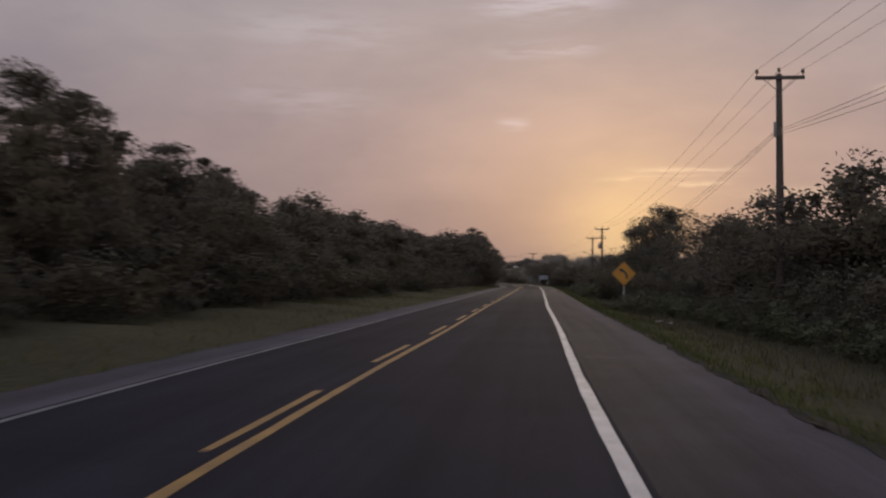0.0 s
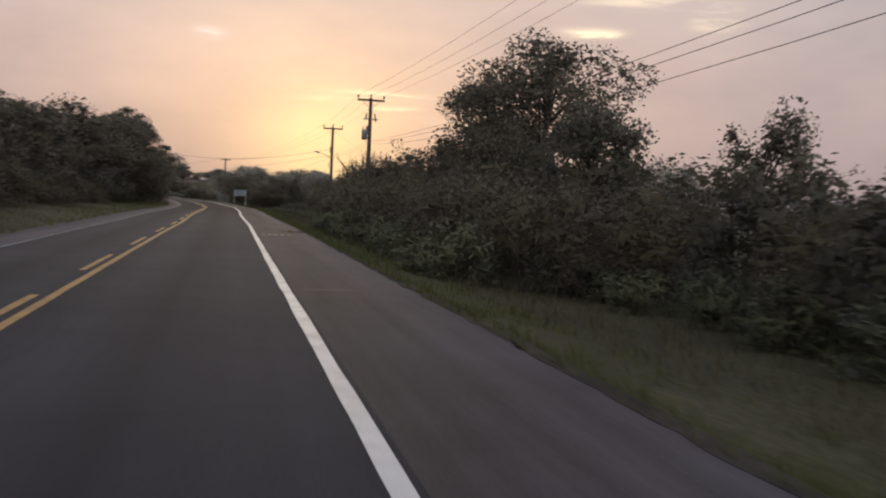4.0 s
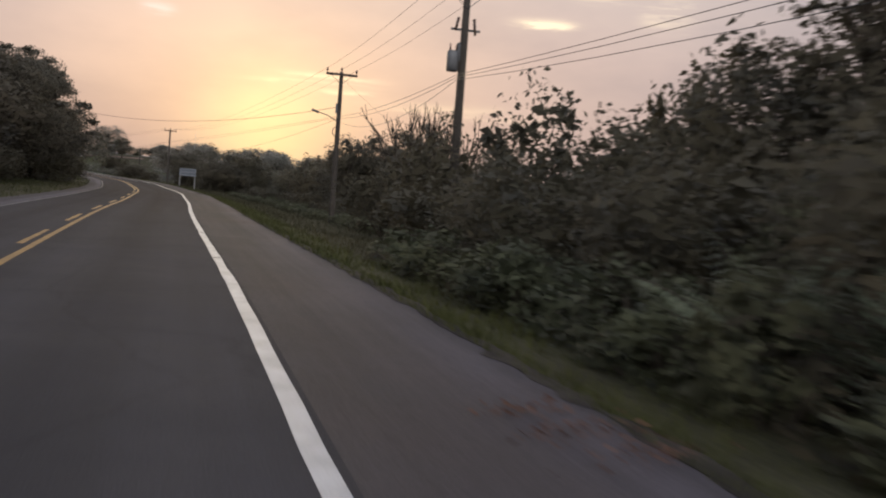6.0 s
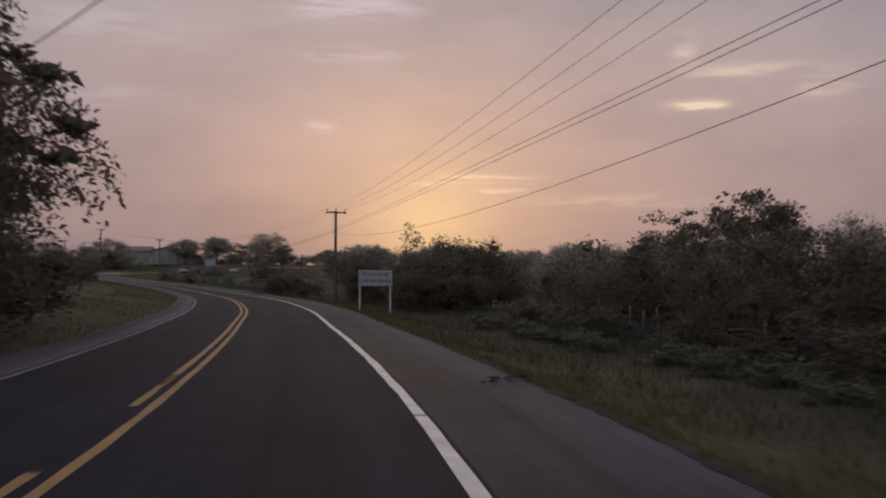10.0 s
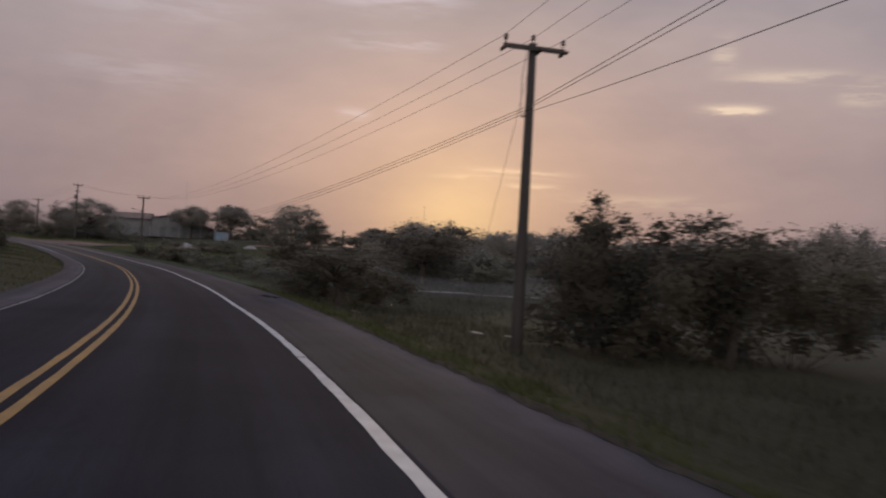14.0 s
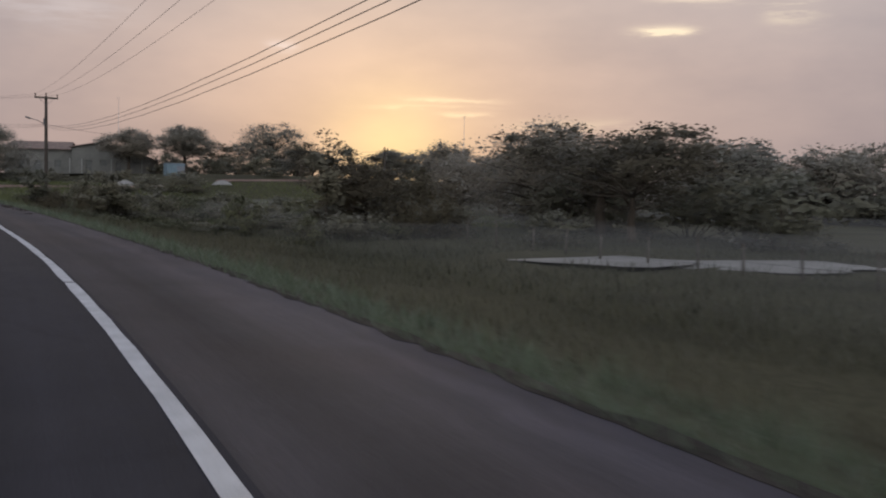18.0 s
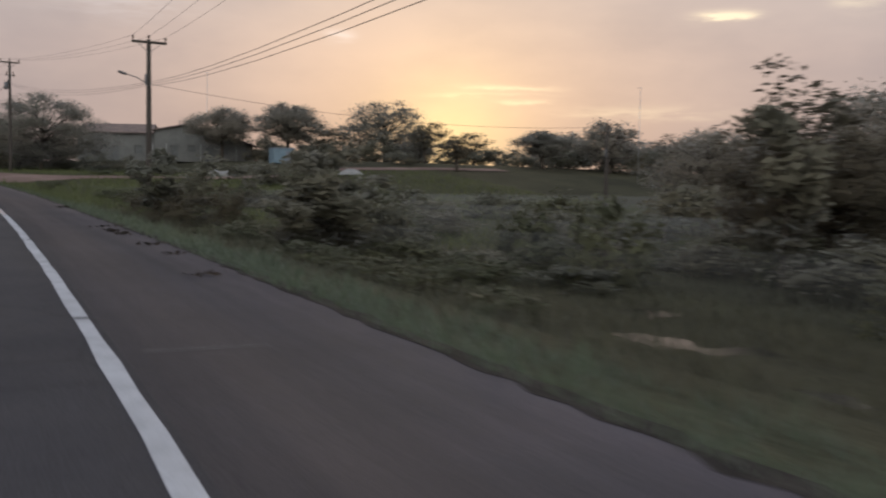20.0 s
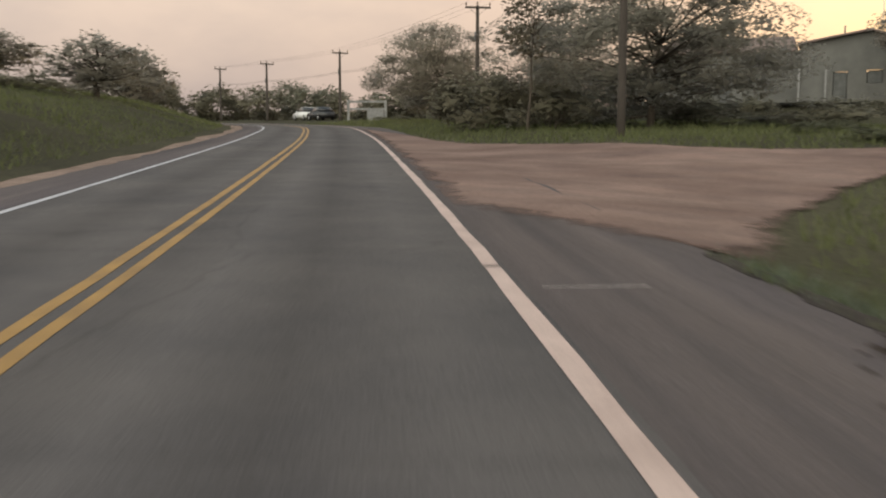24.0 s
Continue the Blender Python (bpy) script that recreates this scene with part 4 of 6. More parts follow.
# right side, first straight
for k, x, y, h, w in (("t", 11.2, 34.2, 5.8, 6.5), ("t", 11.6, 44.6, 5.5, 5.8), ("s", 9.5, 64.3, 5.4, 2.2), ("t", 14.0, 65.6, 6.0, 6.5), ("t", 16.5, 75.4, 6.3, 5.5),
                      ("a", 15.8, 106.2, 9.4, 9.6), ("t", 15.8, 87.9, 4.7, 3.6), ("b", 8.9, 67.7, 1.6, 3.2), ("b", 11.4, 99.9, 4.1, 6.1), ("b", 10.5, 133.4, 2.7, 4.7),
                      ("t", 13.4, 94.5, 5.3, 4.5), ("a", 13.2, 109.0, 7.4, 6.0), ("b", 12.1, 111.0, 4.8, 5.0), ("b", 12.2, 121.4, 4.9, 5.0), ("b", 11.6, 133.9, 3.1, 4.1),
                      ("d", 12.2, 134.6, 5.4, 7.4), ("b", 9.9, 125.4, 3.9, 4.4)):
    plant(k, x, y, h, w)
plant_along("b", 14, 44, 3.0, 9.6, 0.5, 2.0, 0.4, 3.8, 0.2)
plant_along("b", 44, 60, 3.0, 9.8, 0.4, 2.1, 0.4, 3.6, 0.2)
plant_along("b", 85, 118, 2.4, 6.5, 0.4, 2.3, 0.4, 3.6, 0.2)
plant_along("b", 60, 84, 3.0, 10.4, 0.5, 2.3, 0.35, 3.8, 0.2)
plant_along("b", 84, 98, 3.0, 8.9, 0.5, 2.2, 0.35, 3.8, 0.2)
plant_along("b", 98, 122, 3.0, 8.9, 0.5, 2.9, 0.4, 3.8, 0.2)
plant_along("w", 84, 116, 1.6, 5.0, 0.3, 0.95, 0.3, 1.9, 0.25)
plant_along("w", 58, 84, 2.4, 8.6, 0.4, 0.6, 0.3, 1.9, 0.25)
plant_along("w", 16, 58, 2.2, 8.1, 0.4, 0.6, 0.3, 2.0, 0.25)
plant_along("b", 99, 117, 3.0, 11.8, 0.7, 4.7, 0.35, 4.8, 0.12)
plant("F", 6.6, 102.3, 1.95, 2.8)
plant("F", 7.7, 101.6, 1.8, 2.4)
for x, y, h, w in ((4.75, 49.9, 0.55, 1.3), (5.5, 49.9, 0.7, 1.5), (5.15, 50.7, 0.75, 1.4), (6.2, 50.6, 0.9, 1.7), (4.5, 51.4, 0.5, 1.2)):
    plant("w", x, y, h, w)
plant("w", 8.7, 104.6, 1.9, 2.6)
plant("w", 9.6, 105.6, 2.2, 2.4)
plant_along("b", 24, 72, 5.0, 12.5, 1.0, 3.9, 0.5, 5.2, 0.15)
plant_along("b", 74, 104, 4.2, 12.8, 1.0, 2.7, 0.3, 5.2, 0.15)
plant_along("b", 104, 120, 5.0, 12.5, 1.0, 3.9, 0.4, 5.2, 0.15)
plant_along("t", 20, 72, 9, 20, 2.0, 5.5, 0.8, 7.0, 0.2)
# right side, past the street lamp
for k, x, y, h, w in (("t", 22.0, 171.3, 6.9, 7.4), ("t", 16.6, 174.9, 5.8, 5.4), ("t", 18.9, 173.8, 5.3, 4.4), ("b", 14.9, 187.5, 4.1, 4.3), ("u", 9.6, 222.6, 3.5, 6.4), ("o", 20.1, 169.8, 6.3, 7.0),
                      ("t", 18.0, 177.4, 5.8, 5.0), ("o", 18.7, 194.0, 5.3, 4.5), ("b", 16.6, 200.7, 3.5, 7.5), ("b", 12.6, 231.8, 4.5, 9.0), ("s", 8.2, 232.5, 6.0, 3.1),
                      ("o", 25.9, 218.5, 6.3, 6.7), ("b", 22.5, 232.7, 4.9, 5.6), ("t", 21.2, 198.4, 4.7, 4.7), ("b", 12.0, 231.0, 4.5, 7.0)):
    plant(k, x, y, h, w)
plant_along("b", 150, 215, 6.0, 16.5, 2.0, 2.6, 0.8, 4.8, 0.3)
plant_along("b", 140, 240, 8.0, 26, 3.0, 3.6, 0.8, 6.5, 0.3)
plant_along("t", 140, 260, 9.0, 40, 4.0, 5.6, 0.8, 8.5, 0.2)
# behind the notice board and round the bend
for x, y, h, w in ((11.2, 230.0, 4.8, 6.5), (10.2, 226.5, 3.7, 5.0), (9.4, 233.5, 3.4, 4.6), (13.8, 228.0, 4.4, 6.0)):
    plant("c", x, y, h, w)
for k, x, y, h, w in (("c", 10.6, 222.3, 3.0, 5.5), ("b", 7.6, 224.8, 2.4, 3.6), ("u", 4.7, 244.2, 3.7, 3.0), ("c", 7.0, 244.4, 3.1, 5.5), ("o", 6.5, 332.0, 5.2, 11.0),
                      ("t", 47.9, 295.7, 6.1, 10.1), ("o", 8.2, 243.6, 3.5, 4.6), ("c", 10.4, 244.8, 3.1, 5.6), ("b", 5.4, 246.5, 2.4, 4.0),
                      ("o", 7.0, 339.1, 6.3, 14.0), ("t", 35.6, 290.3, 6.6, 9.8), ("o", -2.2, 266.0, 2.4, 6.8), ("c", -3.4, 268.8, 1.7, 4.4), ("c", -1.0, 269.5, 1.9, 6.0), ("t", 34.0, 376.6, 7.7, 14.0), ("t", 47.2, 382.8, 7.1, 10.1)):
    plant(k, x, y, h, w)
plant_along("t", 258, 300, 8.0, 62, 5.0, 7.0, 0.8, 11.0, 0.2)
# the wet field
for k, x, y, h, w in (("s", -10.3, 332.0, 4.6, 4.0), ("b", -5.3, 351.8, 1.7, 5.4), ("V", 12.0, 364.0, 7.4, 13.0), ("t", 4.4, 375.9, 5.1, 9.6), ("t", 23.9, 381.6, 6.7, 11.3),
                      ("t", 34.3, 383.2, 8.2, 12.5), ("t", 45.9, 377.7, 7.3, 14.0), ("t", 54.2, 372.8, 6.4, 11.0), ("u", -8.6, 333.4, 3.3, 6.0), ("c", -6.0, 331.0, 2.6, 6.0), ("y", -10.9, 331.2, 3.6, 2.6),
                      ("V", 6.9, 352.8, 6.9, 14.5), ("t", 10.5, 347.7, 5.4, 6.7), ("t", 7.5, 371.4, 5.1, 5.5)):
    plant(k, x, y, h, w)
for k, x, y, h, w in (("b", -30.0, 352.2, 1.0, 2.5), ("b", -29.2, 364.6, 2.2, 6.0), ("w", -20.6, 346.3, 0.9, 3.3), ("w", -15.3, 331.1, 1.1, 2.8), ("b", -28.7, 348.4, 1.0, 2.0),
                      ("b", -20.8, 340.4, 1.4, 3.7), ("b", -26.4, 395.7, 2.6, 9.8), ("w", -22.0, 337.6, 0.7, 2.7), ("w", -11.0, 353.4, 0.9, 5.0), ("b", -26.0, 344.8, 1.0, 1.6),
                      ("y", -27.6, 339.6, 2.15, 1.7), ("b", -27.0, 339.6, 1.0, 3.4), ("y", -22.2, 333.6, 2.2, 2.0), ("y", -21.8, 333.9, 1.5, 2.6), ("y", -22.8, 333.1, 1.2, 2.2), ("w", -42.9, 381.8, 0.3, 2.0), ("w", -40.5, 370.9, 0.5, 1.6), ("o", -9.5, 414.5, 6.0, 7.6), ("r", 3.0, 428.5, 7.2, 8.6), ("t", 12.2, 430.6, 9.0, 9.0)):
    plant(k, x, y, h, w)
# round the houses and the far bend
for k, x, y, h, w in (("r", -38.6, 442.5, 9.6, 9.8), ("r", -29.4, 441.2, 10.3, 10.5), ("V", -15.8, 457.5, 12.2, 15.0), ("o", -11.0, 440.5, 8.4, 7.0), ("o", -1.2, 463.9, 5.9, 9.2), ("t", 9.8, 451.4, 6.0, 10.3),
                      ("t", 14.3, 439.8, 7.9, 9.5), ("s", 19.2, 427.5, 7.5, 5.1), ("m", -54.4, 416.4, 8.5, 14.5), ("m", -75.1, 439.7, 8.0, 11.0), ("s", -58.9, 410.5, 7.9, 3.6), ("B", -62.8, 415.6, 3.4, 6.0), ("B", -58.8, 414.2, 3.0, 5.0),
                      ("b", -62.1, 417.4, 3.5, 9.0), ("t", -11.4, 445.7, 7.0, 6.1)):
    plant(k, x, y, h, w)
for k, x, y, h, w in (("t", -131.9, 470.9, 9.7, 13.8), ("o", -25.9, 482.3, 10.0, 17.0), ("b", -116.0, 488.8, 6.0, 13.0), ("b", -94.0, 480.8, 5.5, 14.0), ("b", -125.0, 479.8, 5.5, 10.0),
                      ("t", -101.2, 416.7, 5.5, 8.0), ("b", -66.3, 428.4, 2.3, 9.0), ("b", -52.7, 422.5, 2.1, 9.5), ("m", -64.6, 436.6, 6.6, 12.0), ("B", -60.0, 424.0, 2.6, 7.0), ("B", -70.5, 434.0, 3.0, 6.5), ("B", -46.0, 419.0, 2.2, 6.5)):
    plant(k, x, y, h, w)
for s, la, h, w in ((284, -15.0, 3.4, 5.5), (292, -14.0, 4.0, 6.5), (301, -14.0, 4.4, 6.8), (311, -15.0, 4.2, 6.8), (322, -16.0, 4.0, 6.0)):
    x, y = map(float, spot(s, la))
    plant("t", x, y, h, w)
for s, la, h, w, k in ((327.0, -14.0, 5.7, 7.6, "u"), (321.0, -15.5, 5.0, 7.5, "u"), (329.5, -11.8, 2.2, 4.5, "b"), (323.0, -12.0, 2.4, 5.0, "b")):
    x, y = map(float, spot(s, la))
    plant(k, x, y, h, w)
for k, x, y, h, w in (("T", -85.0, 412.0, 5.5, 6.5), ("T", -91.0, 404.0, 6.9, 8.0), ("T", -93.5, 412.5, 6.0, 7.0), ("B", -88.0, 398.0, 3.6, 5.0), ("B", -84.5, 406.0, 3.2, 5.0)):
    plant(k, x, y, h, w)
# thicket beyond the far bend, its haze put into the leaf colour
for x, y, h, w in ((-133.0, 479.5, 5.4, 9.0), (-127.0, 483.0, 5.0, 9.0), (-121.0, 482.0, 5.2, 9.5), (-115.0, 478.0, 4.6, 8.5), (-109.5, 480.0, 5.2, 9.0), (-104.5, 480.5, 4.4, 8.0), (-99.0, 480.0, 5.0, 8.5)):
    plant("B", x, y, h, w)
plant_along("t", 300, 352, 9.0, -24.0, 3.0, 6.5, 1.0, 8.0, 0.2)
plant_along("b", 205, 300, 7.0, -22.0, 3.0, 3.0, 0.8, 5.0, 0.2)
plant_along("t", 520, 610, 9.0, 16.0, 3.0, 7.5, 1.0, 10.0, 0.2)
plant_along("t", 500, 610, 10.0, -20.0, 3.0, 6.0, 1.0, 9.0, 0.2)
plant_along("w", 405, 470, 4.0, 16.0, 6.0, 0.6, 0.3, 2.6, 0.3)
# shrubs along the house front
for x, y, h, w in ((-56.0, 446.5, 3.1, 4.5), (-51.6, 445.0, 3.0, 4.0), (-33.4, 443.0, 4.2, 5.0)):
    plant("B", x, y, h, w)
# undergrowth below the trees round the house
for x, y, h, w in ((-31.5, 446.0, 5.4, 5.5), (-27.0, 449.5, 5.8, 6.5), (-22.0, 451.0, 6.2, 6.5), (-17.5, 447.0, 7.0, 9.0), (-11.5, 451.0, 6.0, 6.5), (-5.5, 446.0, 5.2, 7.0), (1.5, 438.0, 4.8, 7.0),
                   (8.0, 436.0, 5.6, 8.0), (15.0, 434.0, 5.8, 8.0), (-15.0, 420.0, 4.0, 5.0), (-24.5, 444.0, 5.4, 5.5), (-34.0, 455.0, 6.4, 7.0)):
    plant("B", x, y, h, w)
# low far hedgerow closing the field
for k in range(22):
    plant("B", -66.0 + 6.5 * k, 474.0 - 0.020 * (k - 6) ** 2 * (k > 6) * 12, 6.2, 9.5, 1.5)
plant_along("t", 330, 450, 8.0, 112.0, 8.0, 8.6, 1.2, 13.0, 0.3)
plant_along("b", 262, 345, 7.0, 42.0, 4.0, 2.6, 0.8, 7.0, 0.3)
plant_along("b", 300, 370, 6.0, 88.0, 5.0, 3.4, 0.8, 9.0, 0.3)
plant_along("b", 330, 362, 6.5, 14.5, 2.0, -0.3, 0.25, 3.0, 0.25)
plant_along("b", 326, 372, 5.8, 20.0, 3.0, 0.2, 0.3, 4.4, 0.15)
plant_along("b", 322, 372, 7.5, 28.0, 3.0, 0.5, 0.35, 4.8, 0.12)
plant_along("b", 150, 206, 3.4, 12.0, 1.3, 0.75, 0.35, 3.4, 0.25)
plant_along("w", 140, 206, 2.6, 9.2, 0.8, 0.1, 0.2, 2.0, 0.25)
plant_along("w", 329, 375, 2.8, 10.0, 1.6, -0.15, 0.25, 2.4, 0.3)
plant_along("w", 324, 348, 1.6, 7.0, 0.6, -0.4, 0.15, 1.7, 0.3)
plant_along("w", 322, 385, 4.0, 18.0, 4.0, 0.2, 0.4, 3.0, 0.3)


# ---------------------------------------------------------------- grass
def blades(name, s0, s1, lat0, lat1, n, h0, h1, width, mat, label, seed, keep=None):
    rng = np.random.default_rng(seed)
    s, la = rng.uniform(s0, s1, n), rng.uniform(lat0, lat1, n)
    la = shifted(s, la)
    if keep is not None:
        k = keep(s, la)
        s, la = s[k], la[k]
        n = len(s)
    x, y = spot(s, la)
    z = rise(s) + verge(s, la)
    z = np.where((la > L_EDGE) & (la < R_EDGE + widen(s)), rise(s), z) - 0.03
    h = rng.uniform(h0, h1, n) * rng.choice([0.6, 1.0, 1.3], n)
    h *= 0.75 + 0.55 * np.sin(s * 2.3 + 3 * np.sin(la * 1.9)) * np.sin(la * 2.8 + s * 0.8 + seed)
    a = rng.uniform(0, 6.28, n)
    lean = rng.uniform(0.2, 1.1, n) * h
    b = np.stack([x, y, z], 1)
    side = np.stack([np.cos(a), np.sin(a), 0 * a], 1) * (width * rng.uniform(0.6, 1.4, n))[:, None]
    tip = b + np.stack([-np.sin(a) * lean, np.cos(a) * lean, h], 1)
    q = np.stack([b - side, b + side, tip + side * 0.25, tip - side * 0.25], 1)
    ob = new(name, quad_mesh(name, q, mat))
    return tagged(ob, label, "grass", kind="stuff")


# open water, and strips with the sky's reflection painted pale: place along and beside the road, half width, half
# length
POOLS = ((326.0, 11.0, 0.9, 0.75), (322.2, 8.7, 0.55, 0.55), (321.3, 9.4, 0.6, 0.5), (320.0, 9.0, 0.5, 0.45), (319.2, 8.8, 0.40, 0.36), (318.2, 7.9, 0.36, 0.36),
         (279.4, 13.2, 0.9, 0.7), (273.4, 7.5, 0.28, 0.3), (346.3, 7.5, 0.45, 0.35), (348.75, 5.55, 0.40, 0.34))
FLOOD_STRIPS = ((312.6, 23.0, 4.2, 4.2), (308.5, 29.0, 4.6, 4.0), (305.8, 35.5, 4.6, 2.6))
DITCH_STRIPS = ((262.6, 6.6, 0.06, 0.9), (260.4, 6.75, 0.07, 1.0), (258.4, 6.6, 0.06, 0.8), (251.6, 9.3, 0.16, 0.7), (249.9, 10.0, 0.2, 0.6))


def off_pools(s, la):
    """Keeps blades out of the open water and off the pale painted strips."""
    k = np.ones(len(s), bool)
    for ps, pl, rx, ry in POOLS + FLOOD_STRIPS + DITCH_STRIPS:
        k &= ((s - ps) / (ry + 0.3)) ** 2 + ((la - pl) / (rx + 0.12)) ** 2 > 1
    return k


def track_edges(la):
    """Where the earth track begins and ends along the road, at a distance beside it."""
    near = np.interp(la, [1.05, 2.6, 3.5, 4.3, 5.8, 7.6, 9, 12, 14, 20, 25, 31, 62], [386.5, 383.5, 382.0, 384.4, 387.6, 390.3, 392.3, 395.5, 397.0, 398.8, 399.5, 400.5, 401.0])
    far = np.interp(la, [1.05, 2.6, 3.6, 6.2, 8.5, 10, 12.5, 18, 22, 30.5, 62], [440.0, 427.0, 413.5, 407.5, 405.0, 402.8, 401.6, 402.6, 402.8, 403.8, 404.3])
    return near, far


def not_side_road(s, la):
    near, far = track_edges(la)
    return ~((s > near + 0.3) & (s < far - 0.3) & (la > 2.6))


for k, (a, b) in enumerate(((0, 70), (70, 130), (130, 200), (200, 270), (270, 330), (330, 349), (349, 384))):
    blades("verge_grass", a, b, 2.84, 4.7, int((b - a) * 300), 0.05 if b not in (330, 349) else 0.08, 0.17 if b not in (330, 349) else 0.27, 0.009, GRASS if b <= 270 else GRASS_WET if b <= 349 else GRASS_FRESH, "short damp green grass along the road's edge", 300 + k)
    blades("tall_grass", a, b, 4.3, 13.0, int((b - a) * 340), 0.12 if b <= 330 else 0.18, 0.34 if b <= 330 else 0.46, 0.010, GRASS_DRY if b <= 270 else GRASS_HAZED if b <= 349 else GRASS_FRESH, "rough olive grass behind the verge", 330 + k, off_pools)
blades("field_grass", 340, 400, 12, 50, 50000, 0.12, 0.34, 0.02, GRASS_FRESH, "rough green meadow grass by the earth track", 352, not_side_road)
blades("field_grass", 265, 340, 12, 45, 45000, 0.15, 0.45, 0.02, GRASS_HAZED, "pale dewy marsh grass over the wet field", 350, lambda s, la: not_side_road(s, la) & off_pools(s, la))
blades("verge_grass", 384, 470, 2.8, 30, 80000, 0.08, 0.3, 0.018, GRASS_FRESH, "rough green grass by the earth road", 351, not_side_road)
for k, (a, b) in enumerate(((4, 70), (70, 150), (150, 260), (260, 380))):
    blades("verge_grass", a, b, -11.0, -6.0, int((b - a) * 170), 0.05, 0.2, 0.011, GRASS, "short green grass below the forest edge", 360 + k)
for k, (a, b) in enumerate(((0, 130), (130, 270), (270, 384))):
    blades("edge_tufts", a, b, 2.87, 3.4, int((b - a) * 170), 0.06, 0.2, 0.009, (GRASS, GRASS, GRASS_WET)[k], "ragged grass tufts hanging over the asphalt's edge", 380 + k)
for k, (a, b, c, d, n) in enumerate(((272, 283, 7.0, 15.5, 9000), (315, 327.5, 6.4, 12.5, 12000), (339.5, 345, 6.2, 10.0, 5000))):
    blades("marsh_reeds", a, b, c, d, n, 0.14, 0.42, 0.008, GRASS_HAZED, "thin reeds standing in the shallow flood water", 390 + k, off_pools)
blades("bank_grass", 380, 470, -34, -7.5, 80000, 0.08, 0.28, 0.018, GRASS_FRESH, "bright green grass on the sloping bank", 370)


# ---------------------------------------------------------------- low mist lying over the fields
def mist_material():
    m = bpy.data.materials.new("low_mist")
    m.use_nodes = True
    t = m.node_tree
    t.nodes.clear()
    out = t.nodes.new("ShaderNodeOutputMaterial")
    clear = t.nodes.new("ShaderNodeBsdfTransparent")
    veil = t.nodes.new("ShaderNodeBsdfDiffuse")
    thru = t.nodes.new("ShaderNodeBsdfTranslucent")
    veil.inputs[0].default_value = thru.inputs[0].default_value = (0.80, 0.78, 0.77, 1)
    both = t.nodes.new("ShaderNodeMixShader")
    t.links.new(veil.outputs[0], both.inputs[1])
    t.links.new(thru.outputs[0], both.inputs[2])
    at = t.nodes.new("ShaderNodeAttribute")
    at.attribute_name = "veil"
    wisp = ramp_node(t, noise_fac(t, 0.06, 4, 0.6), [(0.3, (0.5,) * 3), (0.7, (1.0,) * 3)])
    mx = t.nodes.new("ShaderNodeMixShader")
    t.links.new(math_node(t, "MULTIPLY", at.outputs["Fac"], wisp), mx.inputs[0])
    t.links.new(clear.outputs[0], mx.inputs[1])
    t.links.new(both.outputs[0], mx.inputs[2])
    t.links.new(mx.outputs[0], out.inputs[0])
    return m


MIST = mist_material()


def low_mist(s0, s1, lat0, lat1, lift, density, label):
    """A thin level layer of mist over the low ground, thinning out to its edges."""
    ss, ll = np.arange(s0, s1 + 1, 8.0), lat0 + (lat1 - lat0) * np.linspace(0, 1, 16) ** 1.8
    verts, faces, dens = [], [], []
    m = len(ll)
    for i, s in enumerate(ss):
        for j, la in enumerate(ll):
            x, y = map(float, spot(s, la))
            verts.append((x, y, float(rise(s)) + lift + 0.10 * noise.noise((x * 0.05, y * 0.05, lift))))
            dens.append(density * min(1, i / 3, (len(ss) - 1 - i) / 3) * min(1, j / 5, (m - 1 - j) / 2))
    for i in range(len(ss) - 1):
        for j in range(m - 1):
            a = i * m + j
            faces.append((a, a + 1, a + m + 1, a + m))
    me = mesh_from("low_mist", verts, faces, MIST, True)
    me.attributes.new("veil", "FLOAT", "POINT").data.foreach_set("value", np.array(dens, np.float32))
    tagged(new("low_mist", me), label, "mist", kind="stuff")


for lift, density in ((-0.30, 0.16),):
    low_mist(268, 500, 9.0, 150.0, lift, density, "thin layer of morning mist lying over the wet field")
    low_mist(150, 276, 12.0, 110.0, lift, density, "thin layer of morning mist lying behind the bushes")
    low_mist(190, 400, -12.0, -70.0, lift, density, "thin layer of morning mist lying inside the bend")


